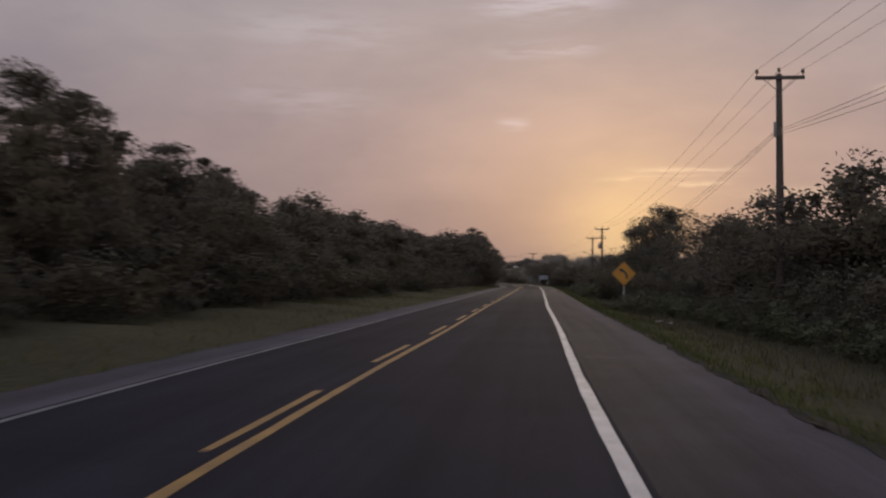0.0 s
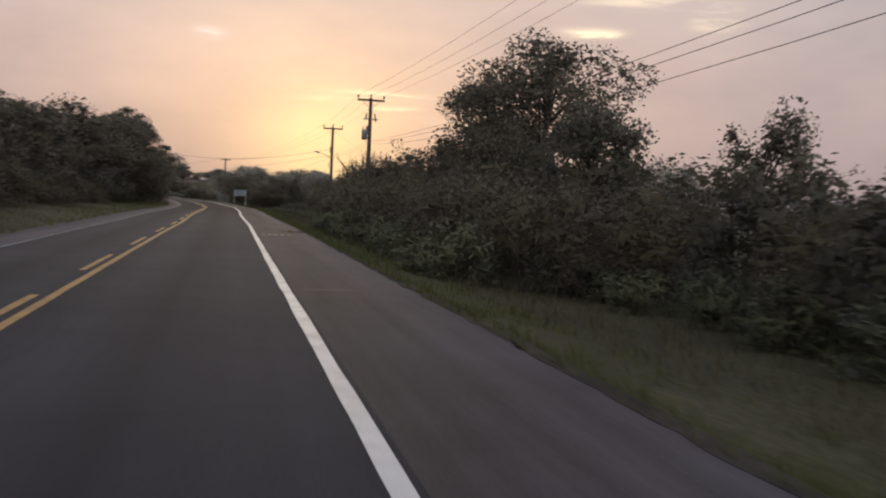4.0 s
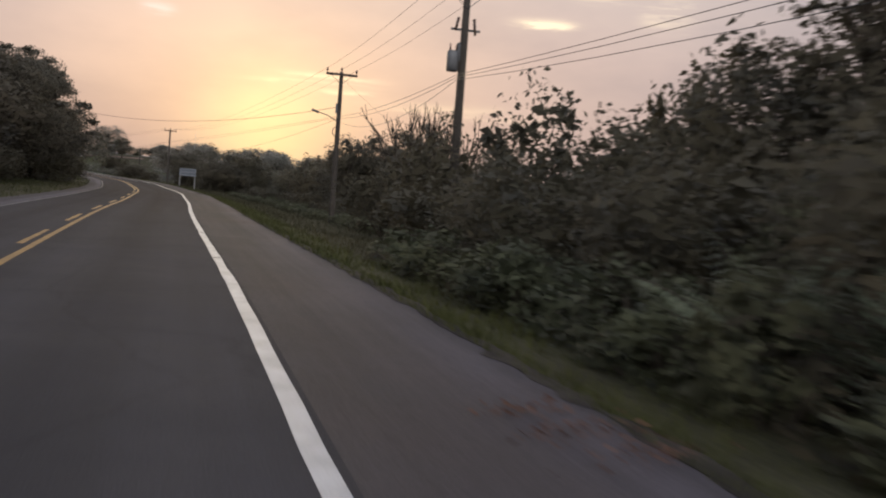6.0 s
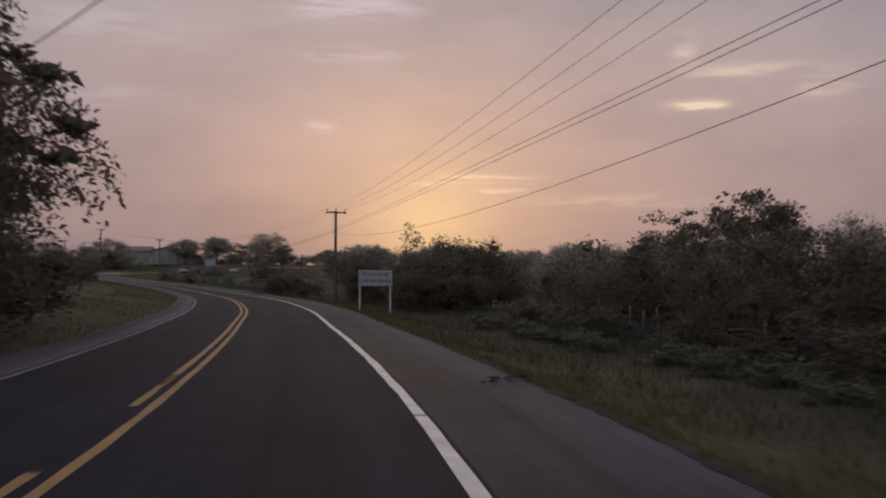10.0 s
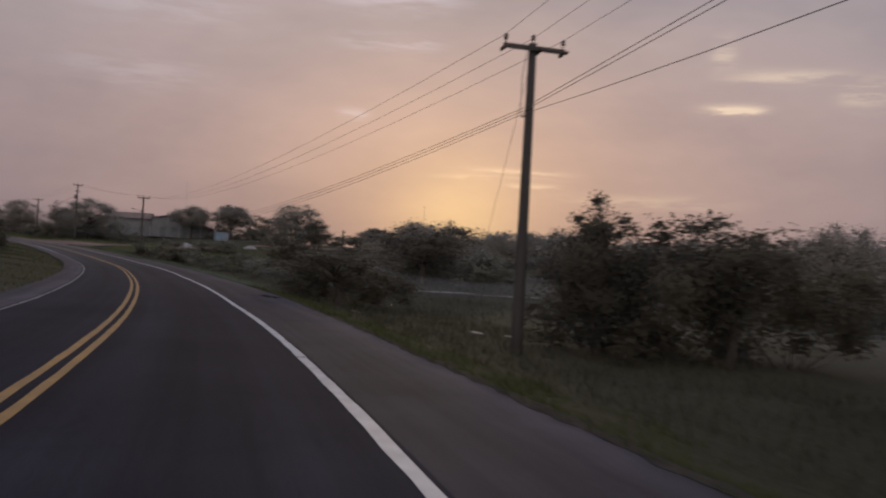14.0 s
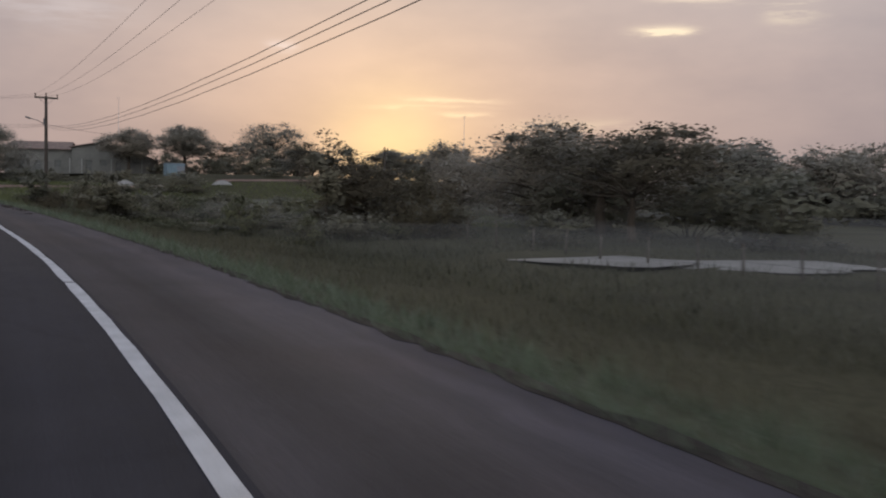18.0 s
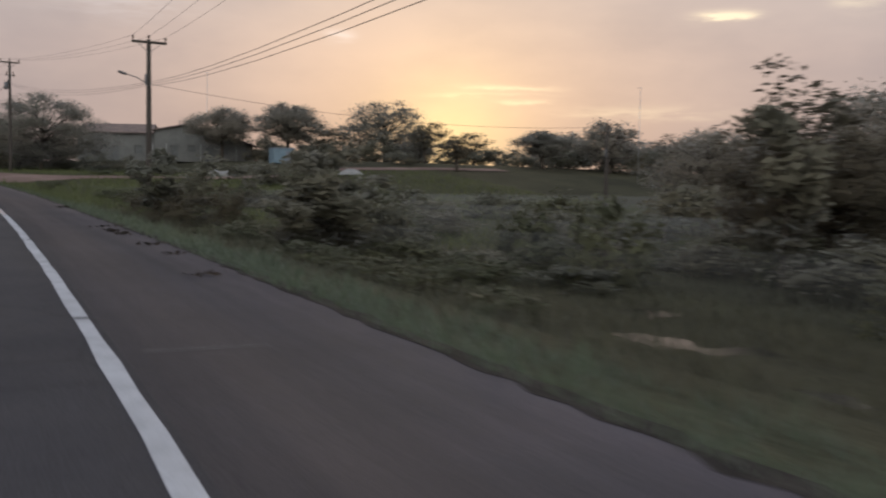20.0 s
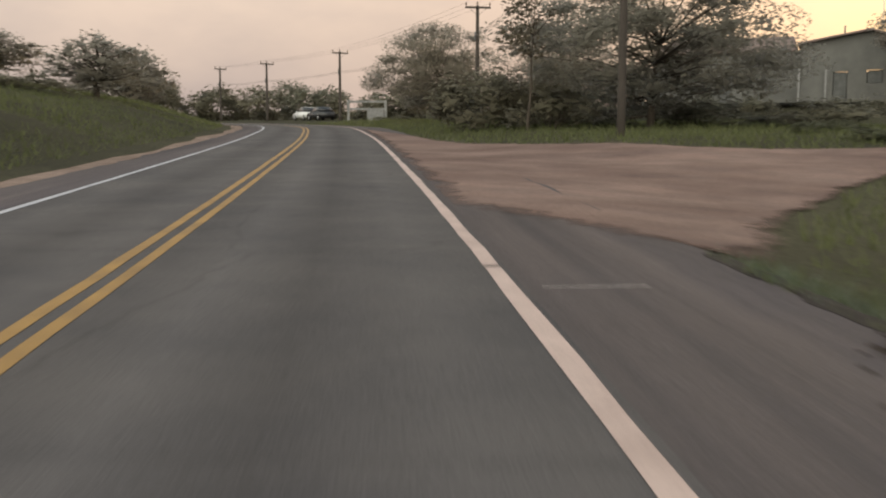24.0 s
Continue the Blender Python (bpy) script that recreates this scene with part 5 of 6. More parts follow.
# ---------------------------------------------------------------- power line
def make_pole(x, y, top, arm=1.7, turn=0.0, lamp=0.0, transformer=False, gear=False, strain=False, label="weathered wooden power pole with a crossarm"):
    z = ground_z(x, y)
    h = top - z
    root = empty("power_pole", Matrix.Translation((x, y, z)) @ Matrix.Rotation(turn, 4, "Z"), label, "power pole", "poles of the power line")
    zz = np.linspace(-0.6, h - 0.12, 6)
    part("pole", tubes("pole", [(np.stack([0 * zz, 0 * zz, zz], 1), np.linspace(0.17, 0.105, 6))], POLE_WOOD, 10), root)
    za = h - 0.28
    part("crossarm", bm_mesh("crossarm", box_bm(arm, 0.10, 0.13, (0, -0.13, za), 0.012), POLE_WOOD), root)
    for sx in (-arm / 2 + 0.06, 0.0, arm / 2 - 0.06):
        zb = za + 0.06 if sx else h - 0.14
        yb = -0.13 if sx else 0.0
        prof = [(0.018, 0), (0.018, 0.09), (0.058, 0.10), (0.064, 0.15), (0.042, 0.16), (0.058, 0.18), (0.054, 0.23), (0.02, 0.26)]
        part("insulator", tubes("insulator", [(np.array([(sx, yb, zb + p[1]) for p in prof]), [p[0] for p in prof])], PORCELAIN, 8), root)
    if strain:
        for sx in (-arm / 2 + 0.04, 0.16, arm / 2 - 0.04):
            for sy in (-1, 1):
                discs = [(0.015, 0.06), (0.055, 0.10), (0.060, 0.15), (0.035, 0.17), (0.058, 0.19), (0.052, 0.25), (0.015, 0.30)]
                part("strain_insulator", tubes("strain_insulator", [(np.array([(sx, -0.13 + sy * q, za - 0.03 - 0.15 * q) for _, q in discs]), [r for r, _ in discs])], PORCELAIN, 8), root)
        part("jumper", tubes("jumper", [(np.array([(-0.2, -0.12, za - 0.1), (-0.26, 0.0, za - 0.8), (-0.24, 0.0, h - 2.05), (-0.1, 0.0, h - 1.95)]), [0.010] * 4)], WIRE, 5), root)
        part("clevis", bm_mesh("clevis", box_bm(0.16, 0.06, 0.05, (-0.15, 0, h - 2.1), 0.01), DARK_METAL), root)
    else:
        for sx in (-1, 1):
            runs = [(np.array([(sx * arm * 0.33, -0.13, za - 0.05), (0.0, -0.1, za - 0.55)]), [0.014, 0.014])]
            part("arm_brace", tubes("arm_brace", runs, DARK_METAL, 5), root)
        part("rack", bm_mesh("rack", box_bm(0.09, 0.12, 0.55, (-0.15, 0, h - 2.15), 0.01), DARK_METAL), root)
    if gear:
        part("fuse", tubes("fuse", [(np.array([(-0.3, 0, h - 1.5), (-0.22, 0, h - 1.1)]), [0.04, 0.05])], PORCELAIN, 7), root)
        part("fuse", tubes("fuse", [(np.array([(0.35, 0, h - 1.6), (0.28, 0, h - 1.1)]), [0.04, 0.05])], PORCELAIN, 7), root)
        part("bracket", bm_mesh("bracket", box_bm(0.95, 0.06, 0.07, (0.05, 0.1, h - 1.45), 0.008), DARK_METAL), root)
    if transformer:
        can = part("transformer", tubes("transformer", [(np.array([(-0.32, 0, h - 2.78), (-0.32, 0, h - 2.74), (-0.32, 0, h - 2.18), (-0.32, 0, h - 2.14)]), [0.16, 0.185, 0.185, 0.15])], DARK_METAL, 14), root, "grey transformer can")
        for dx in (-0.1, 0.1):
            part("bushing", tubes("bushing", [(np.array([(-0.32 + dx, 0, h - 2.14), (-0.32 + dx, 0, h - 1.92)]), [0.035, 0.02])], PORCELAIN, 7), can)
        part("bracket", bm_mesh("bracket", box_bm(0.3, 0.1, 0.08, (-0.18, 0, h - 2.4), 0.008), DARK_METAL), root)
    if lamp:
        zl = h - lamp
        a = np.array([(-0.1, 0, zl - 0.25), (-0.6, 0, zl + 0.02), (-1.15, 0, zl + 0.16)])
        part("lamp_arm", tubes("lamp_arm", [(a, [0.028, 0.026, 0.024])], DARK_METAL, 7), root)
        part("lamp_head", bm_mesh("lamp_head", box_bm(0.42, 0.17, 0.12, (-1.32, 0, zl + 0.20), 0.035, turn=Matrix.Rotation(0.3, 4, "Y")), DARK_METAL), root, "unlit street lamp head")
        if lamp < 2.3:
            return root
        c = [(0.02 - 0.2 * 1.0 + 0.12 * math.cos(t), -0.12, zl - 0.85 + 0.24 * math.sin(t)) for t in np.linspace(0, 6.1, 14)]
        part("cable_coil", tubes("cable_coil", [(np.array(c), [0.022] * 14)], WIRE, 6), root)
    return root


def road_turn(x, y, extra=0.0):
    s, _ = along(x, y)
    tx, ty = np.interp(s, LINE_S, TAN[:, 0]), np.interp(s, LINE_S, TAN[:, 1])
    return math.atan2(-tx, ty) + extra


POLES = [(8.6, -45.0, 8.6, ""), (9.14, 35.3, 9.19, ""), (10.1, 124.1, 8.26, "g"), (10.7, 148.7, 8.12, "l"), (2.75, 244.7, 8.23, "d"), (-31.75, 359.5, 10.5, "l"),
         (-53.1, 403.1, 14.71, "g"), (-68.5, 430.1, 13.0, ""), (-92.9, 456.3, 12.72, ""), (-106.8, 464.6, 12.52, ""), (-119.5, 473.7, 12.8, "")]
NOTES = {"": "weathered wooden power pole with a crossarm", "g": "wooden power pole carrying a transformer and fuses", "l": "wooden power pole with an unlit street lamp arm", "d": "dark wooden power pole with strain insulators on its crossarm"}
for x, y, top, k in POLES:
    make_pole(x, y, top, 1.75, road_turn(x, y), (2.6 if y < 200 else 2.1) if k == "l" else 0.0, k == "g", k == "g", k == "d", NOTES[k])


def wire(a, b, sag, r=0.009, name="power_wire", label="thin black overhead power wire", n=18):
    a, b = np.array(a, float), np.array(b, float)
    u = np.linspace(0, 1, n)[:, None]
    p = a + (b - a) * u
    p[:, 2] -= sag * 4 * (u * (1 - u))[:, 0]
    ob = new(name, tubes(name, [(p, [r] * n)], WIRE, 5))
    return tagged(ob, label, "wire", "overhead wires")


def arm_point(p, side, drop):
    t = road_turn(p[0], p[1])
    return (p[0] + math.cos(t) * side, p[1] + math.sin(t) * side, p[2] + drop)


DROPS = [-2.3, -2.3, -2.95, -2.7, -1.95, -2.4, -2.2, -2.2, -2.2, -2.2, -2.2]
for (a, da), (b, db) in zip(list(zip(POLES, DROPS))[:-1], list(zip(POLES, DROPS))[1:]):
    span = math.dist(a[:2], b[:2])
    for side in (-0.82, 0.0, 0.82):
        wire(arm_point(a, side, 0.02), arm_point(b, side, 0.02), span * span * 0.00012 + 0.1, 0.0065)
    sags = (0.000145, 0.00015, 0.000157) if span > 100 else (0.0, 0.00001, 0.00016) if 140 < a[1] < 200 else (0.00019, 0.00022, 0.00026) if a[1] > 200 else (0.00013, 0.00015, 0.00019) if span > 40 else (0.0002, 0.0004, 0.0012)
    for dz, more in zip((0.08, 0.0, -0.08), sags):
        wire(arm_point(a, -0.16, da + dz), arm_point(b, -0.16, db + dz), span * span * more + 0.12, 0.008, label="low black service wire between poles")
p3, p5 = POLES[3], POLES[5]
wire((p3[0] - 0.2, p3[1] + 0.1, p3[2] - 2.1), (-4.4, 178.0, 6.05), 0.75, 0.013, label="black cable crossing over the road")
wire((p3[0] + 0.1, p3[1], p3[2] - 0.5), (22.0, 164.5, 3.7), 0.25, 0.006, label="thin slack service wire running off to the trees")
p4 = POLES[4]
wire((p4[0], p4[1] + 0.1, p4[2] - 0.5), (2.55, 255.3, ground_z(2.55, 255.3) - 0.1), 0.02, 0.006, "guy_wire", "taut steel guy wire staying the pole")
# small post with its cable in the field
make_pole(-3.5, 374.7, 7.9, 0.9, road_turn(-33, 361) + 0.6, label="small wooden pole with a short crossarm")
wire((p5[0] + 0.2, p5[1], p5[2] - 2.4), (-3.5, 374.7, 7.6), 0.8, 0.010, label="black cable to the pole in the field")


# ---------------------------------------------------------------- signs
def make_bend_sign():
    x, y = 5.18, 51.1
    z = ground_z(x, y)
    t = road_turn(x, y) + 0.08
    root = empty("bend_sign", Matrix.Translation((x, y, z)) @ Matrix.Rotation(t, 4, "Z"), "yellow diamond warning sign with a black bent arrow on a post", "road sign")
    zc = 1.86 - z
    half = 0.665
    bm = box_bm(half * 1.41, 0.012, half * 1.41, (0, 0, 0), 0.0)
    bmesh.ops.transform(bm, matrix=Matrix.Translation((0, 0, zc)) @ Matrix.Rotation(radians(45), 4, "Y"), verts=bm.verts)
    plate = part("plate", bm_mesh("plate", bm, SIGN_YELLOW), root)
    for k in range(4):
        a = radians(45 + 90 * k)
        b2 = box_bm(half * 1.36, 0.004, 0.018, (0, 0, half * 0.655), 0.0)
        bmesh.ops.transform(b2, matrix=Matrix.Translation((0, -0.009, zc)) @ Matrix.Rotation(a, 4, "Y"), verts=b2.verts)
        part("border", bm_mesh("border", b2, SIGN_BLACK), plate)
    # arrow: up from the lower right, bending to the upper left
    path = [(0.14, -0.27), (0.15, -0.12), (0.11, 0.0), (0.02, 0.10), (-0.11, 0.19)]
    verts, faces = [], []
    for i, p in enumerate(path):
        q0, q1 = path[max(0, i - 1)], path[min(len(path) - 1, i + 1)]
        d = Vector((q1[0] - q0[0], q1[1] - q0[1])).normalized()
        nrm = Vector((-d.y, d.x)) * 0.057
        for sgn in (1, -1):
            verts.append((p[0] + nrm.x * sgn, -0.010, zc + p[1] + nrm.y * sgn))
    for i in range(len(path) - 1):
        faces.append((2 * i, 2 * i + 1, 2 * i + 3, 2 * i + 2))
    part("arrow", mesh_from("arrow", verts, faces, SIGN_BLACK), plate)
    part("arrow_head", mesh_from("arrow_head", [(-0.29, -0.010, zc + 0.27), (-0.04, -0.010, zc + 0.27), (-0.15, -0.010, zc + 0.06)], [(0, 2, 1)], SIGN_BLACK), plate)
    part("post", bm_mesh("post", box_bm(0.075, 0.075, zc + 0.5, (0, 0.05, (zc + 0.5) / 2 - 0.3), 0.008), POST_WHITE), root, "pale square post")


make_bend_sign()


def text_part(name, body, size, m, parent, mat):
    cu = bpy.data.curves.new(name, "FONT")
    cu.body, cu.size, cu.align_x, cu.align_y, cu.extrude = body, size, "CENTER", "CENTER", 0.002
    cu.offset = 0.004
    tmp = bpy.data.objects.new(name, cu)
    scene.collection.objects.link(tmp)
    bpy.context.view_layer.update()
    me = bpy.data.meshes.new_from_object(tmp.evaluated_get(bpy.context.evaluated_depsgraph_get()))
    bpy.data.objects.remove(tmp)
    me.materials.clear()
    me.materials.append(mat)
    ob = part(name, me, parent)
    ob.matrix_local = m
    return ob


def make_notice_board():
    a, b = Vector((3.71, 210.88)), Vector((5.56, 211.37))
    mid, d = (a + b) / 2, (b - a)
    t = math.atan2(d.y, d.x)
    z0 = ground_z(mid.x, mid.y)
    root = empty("notice_board", Matrix.Translation((mid.x, mid.y, z0)) @ Matrix.Rotation(t, 4, "Z"), "white road notice board with dark lettering and scrawled paint", "road sign")
    w, zt, zb = d.length + 0.02, 2.365 - z0, 1.505 - z0
    zc = (zt + zb) / 2
    panel = part("panel", bm_mesh("panel", box_bm(w, 0.02, zt - zb, (0, 0, zc), 0.003), SIGN_WHITE), root)
    for z in (zt + 0.008, zb - 0.008):
        part("edging", bm_mesh("edging", box_bm(w + 0.03, 0.034, 0.016, (0, 0, z)), SIGN_BLACK), panel)
    up = Matrix.Rotation(radians(90), 4, "X")
    text_part("lettering", "S\u00d3 ULTRAPASSE", 0.215, Matrix.Translation((0, -0.014, zc + 0.20)) @ up, panel, SIGN_BLACK)
    text_part("lettering", "COM SEGURAN\u00c7A", 0.215, Matrix.Translation((0, -0.014, zc - 0.17)) @ up, panel, SIGN_BLACK)
    strokes = [((-0.85, -0.33), (-0.45, -0.34)), ((-0.78, 0.05), (-0.45, 0.04)), ((-0.35, -0.06), (-0.1, -0.04)), ((0.12, 0.06), (0.42, 0.05)), ((0.42, -0.02), (0.62, -0.03)),
               ((-0.72, -0.42), (-0.55, -0.34)), ((-0.3, -0.43), (-0.2, -0.33)), ((0.1, -0.44), (0.35, -0.36)), ((0.4, -0.42), (0.85, -0.44)), ((0.62, 0.04), (0.62, -0.1))]
    for (x0, y0), (x1, y1) in strokes:
        ln = math.hypot(x1 - x0, y1 - y0)
        me = bm_mesh("scrawl", box_bm(ln, 0.003, 0.014, (0, 0, 0)), SCRAWL)
        ob = part("scrawl", me, panel)
        ob.matrix_local = Matrix.Translation(((x0 + x1) / 2, -0.0125, zc + (y0 + y1) / 2)) @ Matrix.Rotation(-math.atan2(y1 - y0, x1 - x0), 4, "Y")
    for sx in (-1, 1):
        part("post", bm_mesh("post", box_bm(0.085, 0.085, zt + 0.5, (sx * (w / 2 - 0.09), 0.055, (zt + 0.5) / 2 - 0.55), 0.008), POST_WHITE), root, "pale wooden post")


make_notice_board()


# ---------------------------------------------------------------- fences
def make_fence(s0, s1, lat, step, h, label, wires=4):
    x0, y0 = spot(s0, lat)
    root = empty("wire_fence", Matrix.Translation((float(x0), float(y0), ground_z(float(x0), float(y0)))), label, "fence")
    inv = root.matrix_world.inverted()
    rng = random.Random(int(s0))
    tops = []
    s = s0
    while s < s1:
        x, y = spot(s, lat + rng.uniform(-0.12, 0.12))
        x, y = float(x), float(y)
        z = ground_z(x, y)
        hh = h * rng.uniform(0.9, 1.12)
        lean = rng.uniform(-0.08, 0.08)
        pts = np.array([(x, y, z - 0.3), (x + lean * 0.5, y, z + hh * 0.5), (x + lean, y, z + hh)])
        me = tubes("post", [(pts, [0.055, 0.05, 0.042])], FENCE_WOOD, 7)
        p = part("post", me, root)
        p.matrix_parent_inverse = inv
        tops.append((x + lean, y, z, hh))
        s += step * rng.uniform(0.85, 1.15)
    for k in range(wires):
        f = (k + 1) / (wires + 0.3)
        pts = np.array([(a[0], a[1], a[2] + a[3] * f) for a in tops])
        p = part("strand", tubes("strand", [(pts, [0.006] * len(pts))], WIRE, 4), root)
        p.matrix_parent_inverse = inv


make_fence(126, 196, 13.2, 1.9, 1.2, "rough wooden posts with sagging wire at the field's edge")
make_fence(272, 345, 23.5, 2.6, 1.2, "grey wooden fence posts standing by the flooded field")


# ---------------------------------------------------------------- water, side road, small debris
def patch_mesh(name, x, y, z, rx, ry, mat, seed, turn=0.0, dome=0.0):
    rng = np.random.default_rng(seed)
    n = 28
    verts, faces = [(0, 0, dome)], []
    ph = rng.uniform(0, 6.28, 4)
    rings = (0.25, 0.5, 0.78, 1.0) if dome else (0.55, 1.0)
    for ring in rings:
        for k in range(n):
            a = 2 * math.pi * k / n
            r = ring * (1 + 0.16 * math.sin(2 * a + ph[0]) + 0.10 * math.sin(5 * a + ph[1]) + 0.06 * math.sin(9 * a + ph[2]))
            verts.append((math.cos(a) * rx * r, math.sin(a) * ry * r, dome * (1 - ring ** 2.0) * (0.95 + 0.12 * math.sin(3 * a + ph[3]) * (ring < 0.9)) if dome else 0.0))
    for k in range(n):
        faces.append((0, 1 + k, 1 + (k + 1) % n))
        for j in range(len(rings) - 1):
            o = 1 + j * n
            faces.append((o + k, o + n + k, o + n + (k + 1) % n, o + (k + 1) % n))
    ob = new(name, mesh_from(name, verts, faces, mat, True))
    ob.matrix_world = Matrix.Translation((x, y, z)) @ Matrix.Rotation(turn, 4, "Z")
    return ob


for k, (s, la, rx, ry) in enumerate(POOLS):
    x, y = map(float, spot(s, la))
    ob = patch_mesh("puddle", x, y, ground_z(x, y) + (0.05 if la < 7 else 0.02), rx * 1.3, ry * 1.3, WATER, 400 + k, road_turn(x, y))
    tagged(ob, "still flood water reflecting the morning sky", "water", kind="structure")
for k, (s, la, rx, ry) in enumerate(FLOOD_STRIPS):
    x, y = map(float, spot(s, la))
    ob = patch_mesh("sand_strip", x, y, ground_z(x, y) + 0.06, rx, ry, PALE_WATER, 430 + k, road_turn(x, y))
    tagged(ob, "pale strip of wet sand beside the flooded field", "sand", kind="structure")
for k, (s, la, rx, ry) in enumerate(DITCH_STRIPS):
    x, y = map(float, spot(s, la))
    ob = patch_mesh("sand_strip", x, y, ground_z(x, y) + 0.05, rx, ry, PALE_WATER, 440 + k, road_turn(x, y))
    tagged(ob, "narrow pale strip of wet sand in the ditch", "sand", kind="structure")


def earth_material():
    """Red earth that thins out in a ragged way towards its edges."""
    m, t, b = material("red_earth_track", 0.95)
    b.inputs["Specular IOR Level"].default_value = 0.1
    base = ramp_node(t, noise_fac(t, 0.35, 5, 0.6), [(0.3, (0.150, 0.100, 0.086)), (0.5, (0.205, 0.142, 0.122)), (0.72, (0.275, 0.194, 0.166))])
    ruts = ramp_node(t, noise_fac(t, 0.9, 6, 0.65, (0.6, 1.2, 1)), [(0.3, (0.78, 0.80, 0.83)), (0.7, (1.12, 1.1, 1.08))])
    g = noise_fac(t, 18, 3, 0.7)
    base = mix_rgb(t, "MULTIPLY", 1.0, base, ruts)
    t.links.new(mix_rgb(t, "MULTIPLY", 1.0, base, ramp_node(t, g, [(0.3, (0.75,) * 3), (0.7, (1.25,) * 3)])), b.inputs["Base Color"])
    bump(t, b, g, 0.8, 0.03)
    at = t.nodes.new("ShaderNodeAttribute")
    at.attribute_name = "cover"
    edge = math_node(t, "MULTIPLY_ADD", noise_fac(t, 1.1, 6, 0.7), 0.9, -0.45)
    alpha = ramp_node(t, math_node(t, "ADD", at.outputs["Fac"], edge), [(0.32, (0, 0, 0)), (0.62, (1, 1, 1))])
    clear = t.nodes.new("ShaderNodeBsdfTransparent")
    mx = t.nodes.new("ShaderNodeMixShader")
    t.links.new(alpha, mx.inputs[0])
    t.links.new(clear.outputs[0], mx.inputs[1])
    t.links.new(b.outputs[0], mx.inputs[2])
    t.links.new(mx.outputs[0], t.nodes["Material Output"].inputs[0])
    return m


def side_road():
    """Bare earth fanning out onto the shoulder and running off into the field as a track."""
    lats = [1.05, 1.5, 1.95, 2.4, 2.85, 3.3, 3.9, 4.8, 5.8, 6.8, 8.0, 9.5, 11.5, 14, 17, 21, 26, 33, 42, 52, 62]
    near, far = track_edges(np.array(lats))
    verts, faces, cover = [], [], []
    n = 24
    for la, a, b in zip(lats, near, far):
        for k in range(n + 1):
            s = a + (b - a) * k / n
            x, y = map(float, spot(s, la))
            lift = 0.006 if la < 2.95 else 0.05
            z = float(rise(s)) + (lift if la < 2.95 else float(verge(np.array(s), np.array(la))) + lift)
            z += 0.012 * noise.noise((x * 0.7, y * 0.7, 0)) if la > 2.95 else 0.0
            verts.append((x, y, z))
            cover.append(min(1.0, k / 3.0, (n - k) / 3.0, 0.35 + (la - 1.05) / 1.4))
    for i in range(len(lats) - 1):
        for k in range(n):
            a = i * (n + 1) + k
            faces.append((a, a + n + 1, a + n + 2, a + 1))
    me = mesh_from("earth_road", verts, faces, earth_material(), True)
    me.attributes.new("cover", "FLOAT", "POINT").data.foreach_set("value", np.array(cover, np.float32))
    tagged(new("earth_road", me), "reddish bare earth track joining the road", "track", kind="structure")


side_road()


DRY_LEAF = two_tone("dry_leaves", (0.080, 0.045, 0.034), (0.17, 0.095, 0.070), 3.0, 30, 0.95, 0.2, grain=0.3, gloss=0.1)


def debris(s, la, size, n, seed, mat=None):
    rng = np.random.default_rng(seed)
    c = np.stack([rng.normal(0, size, n), rng.normal(0, size * 0.5, n), rng.uniform(0.005, 0.05, n)], 1)
    x, y = map(float, spot(s, la))
    ob = new("leaf_litter", quad_mesh("leaf_litter", leaf_quads(rng, c, 0.05 if mat is None else 0.03, 0.2), mat or DEBRIS))
    ob.matrix_world = Matrix.Translation((x, y, float(rise(s)) + 0.012)) @ Matrix.Rotation(road_turn(x, y) + 0.4, 4, "Z")
    tagged(ob, "dark clump of dead leaves on the shoulder" if mat is None else "scattered reddish dry leaves on the shoulder", "litter", "litter on the shoulder", "stuff")


for k, (s, la, z, n) in enumerate(((172.3, 2.7, 0.3, 70), (257.8, 2.64, 0.11, 46), (256.7, 2.85, 0.15, 44), (326.5, 2.75, 0.10, 14), (328.6, 2.75, 0.14, 18),
                                   (333.6, 2.8, 0.2, 24), (323.5, 2.65, 0.2, 26), (379.3, 2.85, 0.3, 90), (380.3, 2.85, 0.25, 60), (371, 2.5, 0.12, 18), (344, 2.85, 0.25, 40), (332.2, 2.6, 0.09, 40), (331.3, 2.73, 0.09, 40))):
    debris(s, la, z, n, 500 + k)
for k, (s, la) in enumerate(((100.9, 2.3), (100.4, 2.5), (99.9, 2.72))):
    debris(s, la, 0.24, 70, 540 + k, DRY_LEAF)


def make_rag(x, y, size, seed):
    """A crumpled pale sheet thrown into the grass."""
    rng = random.Random(seed)
    bm = bmesh.new()
    bmesh.ops.create_icosphere(bm, subdivisions=2, radius=size)
    for v in bm.verts:
        v.co = v.co * (0.7 + 0.5 * rng.random())
        v.co.z = max(0.0, v.co.z * 0.45)
    ob = new("crumpled_sheet", bm_mesh("crumpled_sheet", bm, POST_WHITE))
    ob.matrix_world = Matrix.Translation((x, y, ground_z(x, y) + 0.06)) @ Matrix.Rotation(rng.uniform(0, 3), 4, "Z")
    tagged(ob, "crumpled pale plastic sheet lying in the verge grass", "litter", "litter in the grass")


for k, (x, y, size) in enumerate(((5.15, 37.8, 0.16), (5.6, 38.15, 0.13), (5.85, 37.9, 0.09))):
    make_rag(x, y, size, 610 + k)


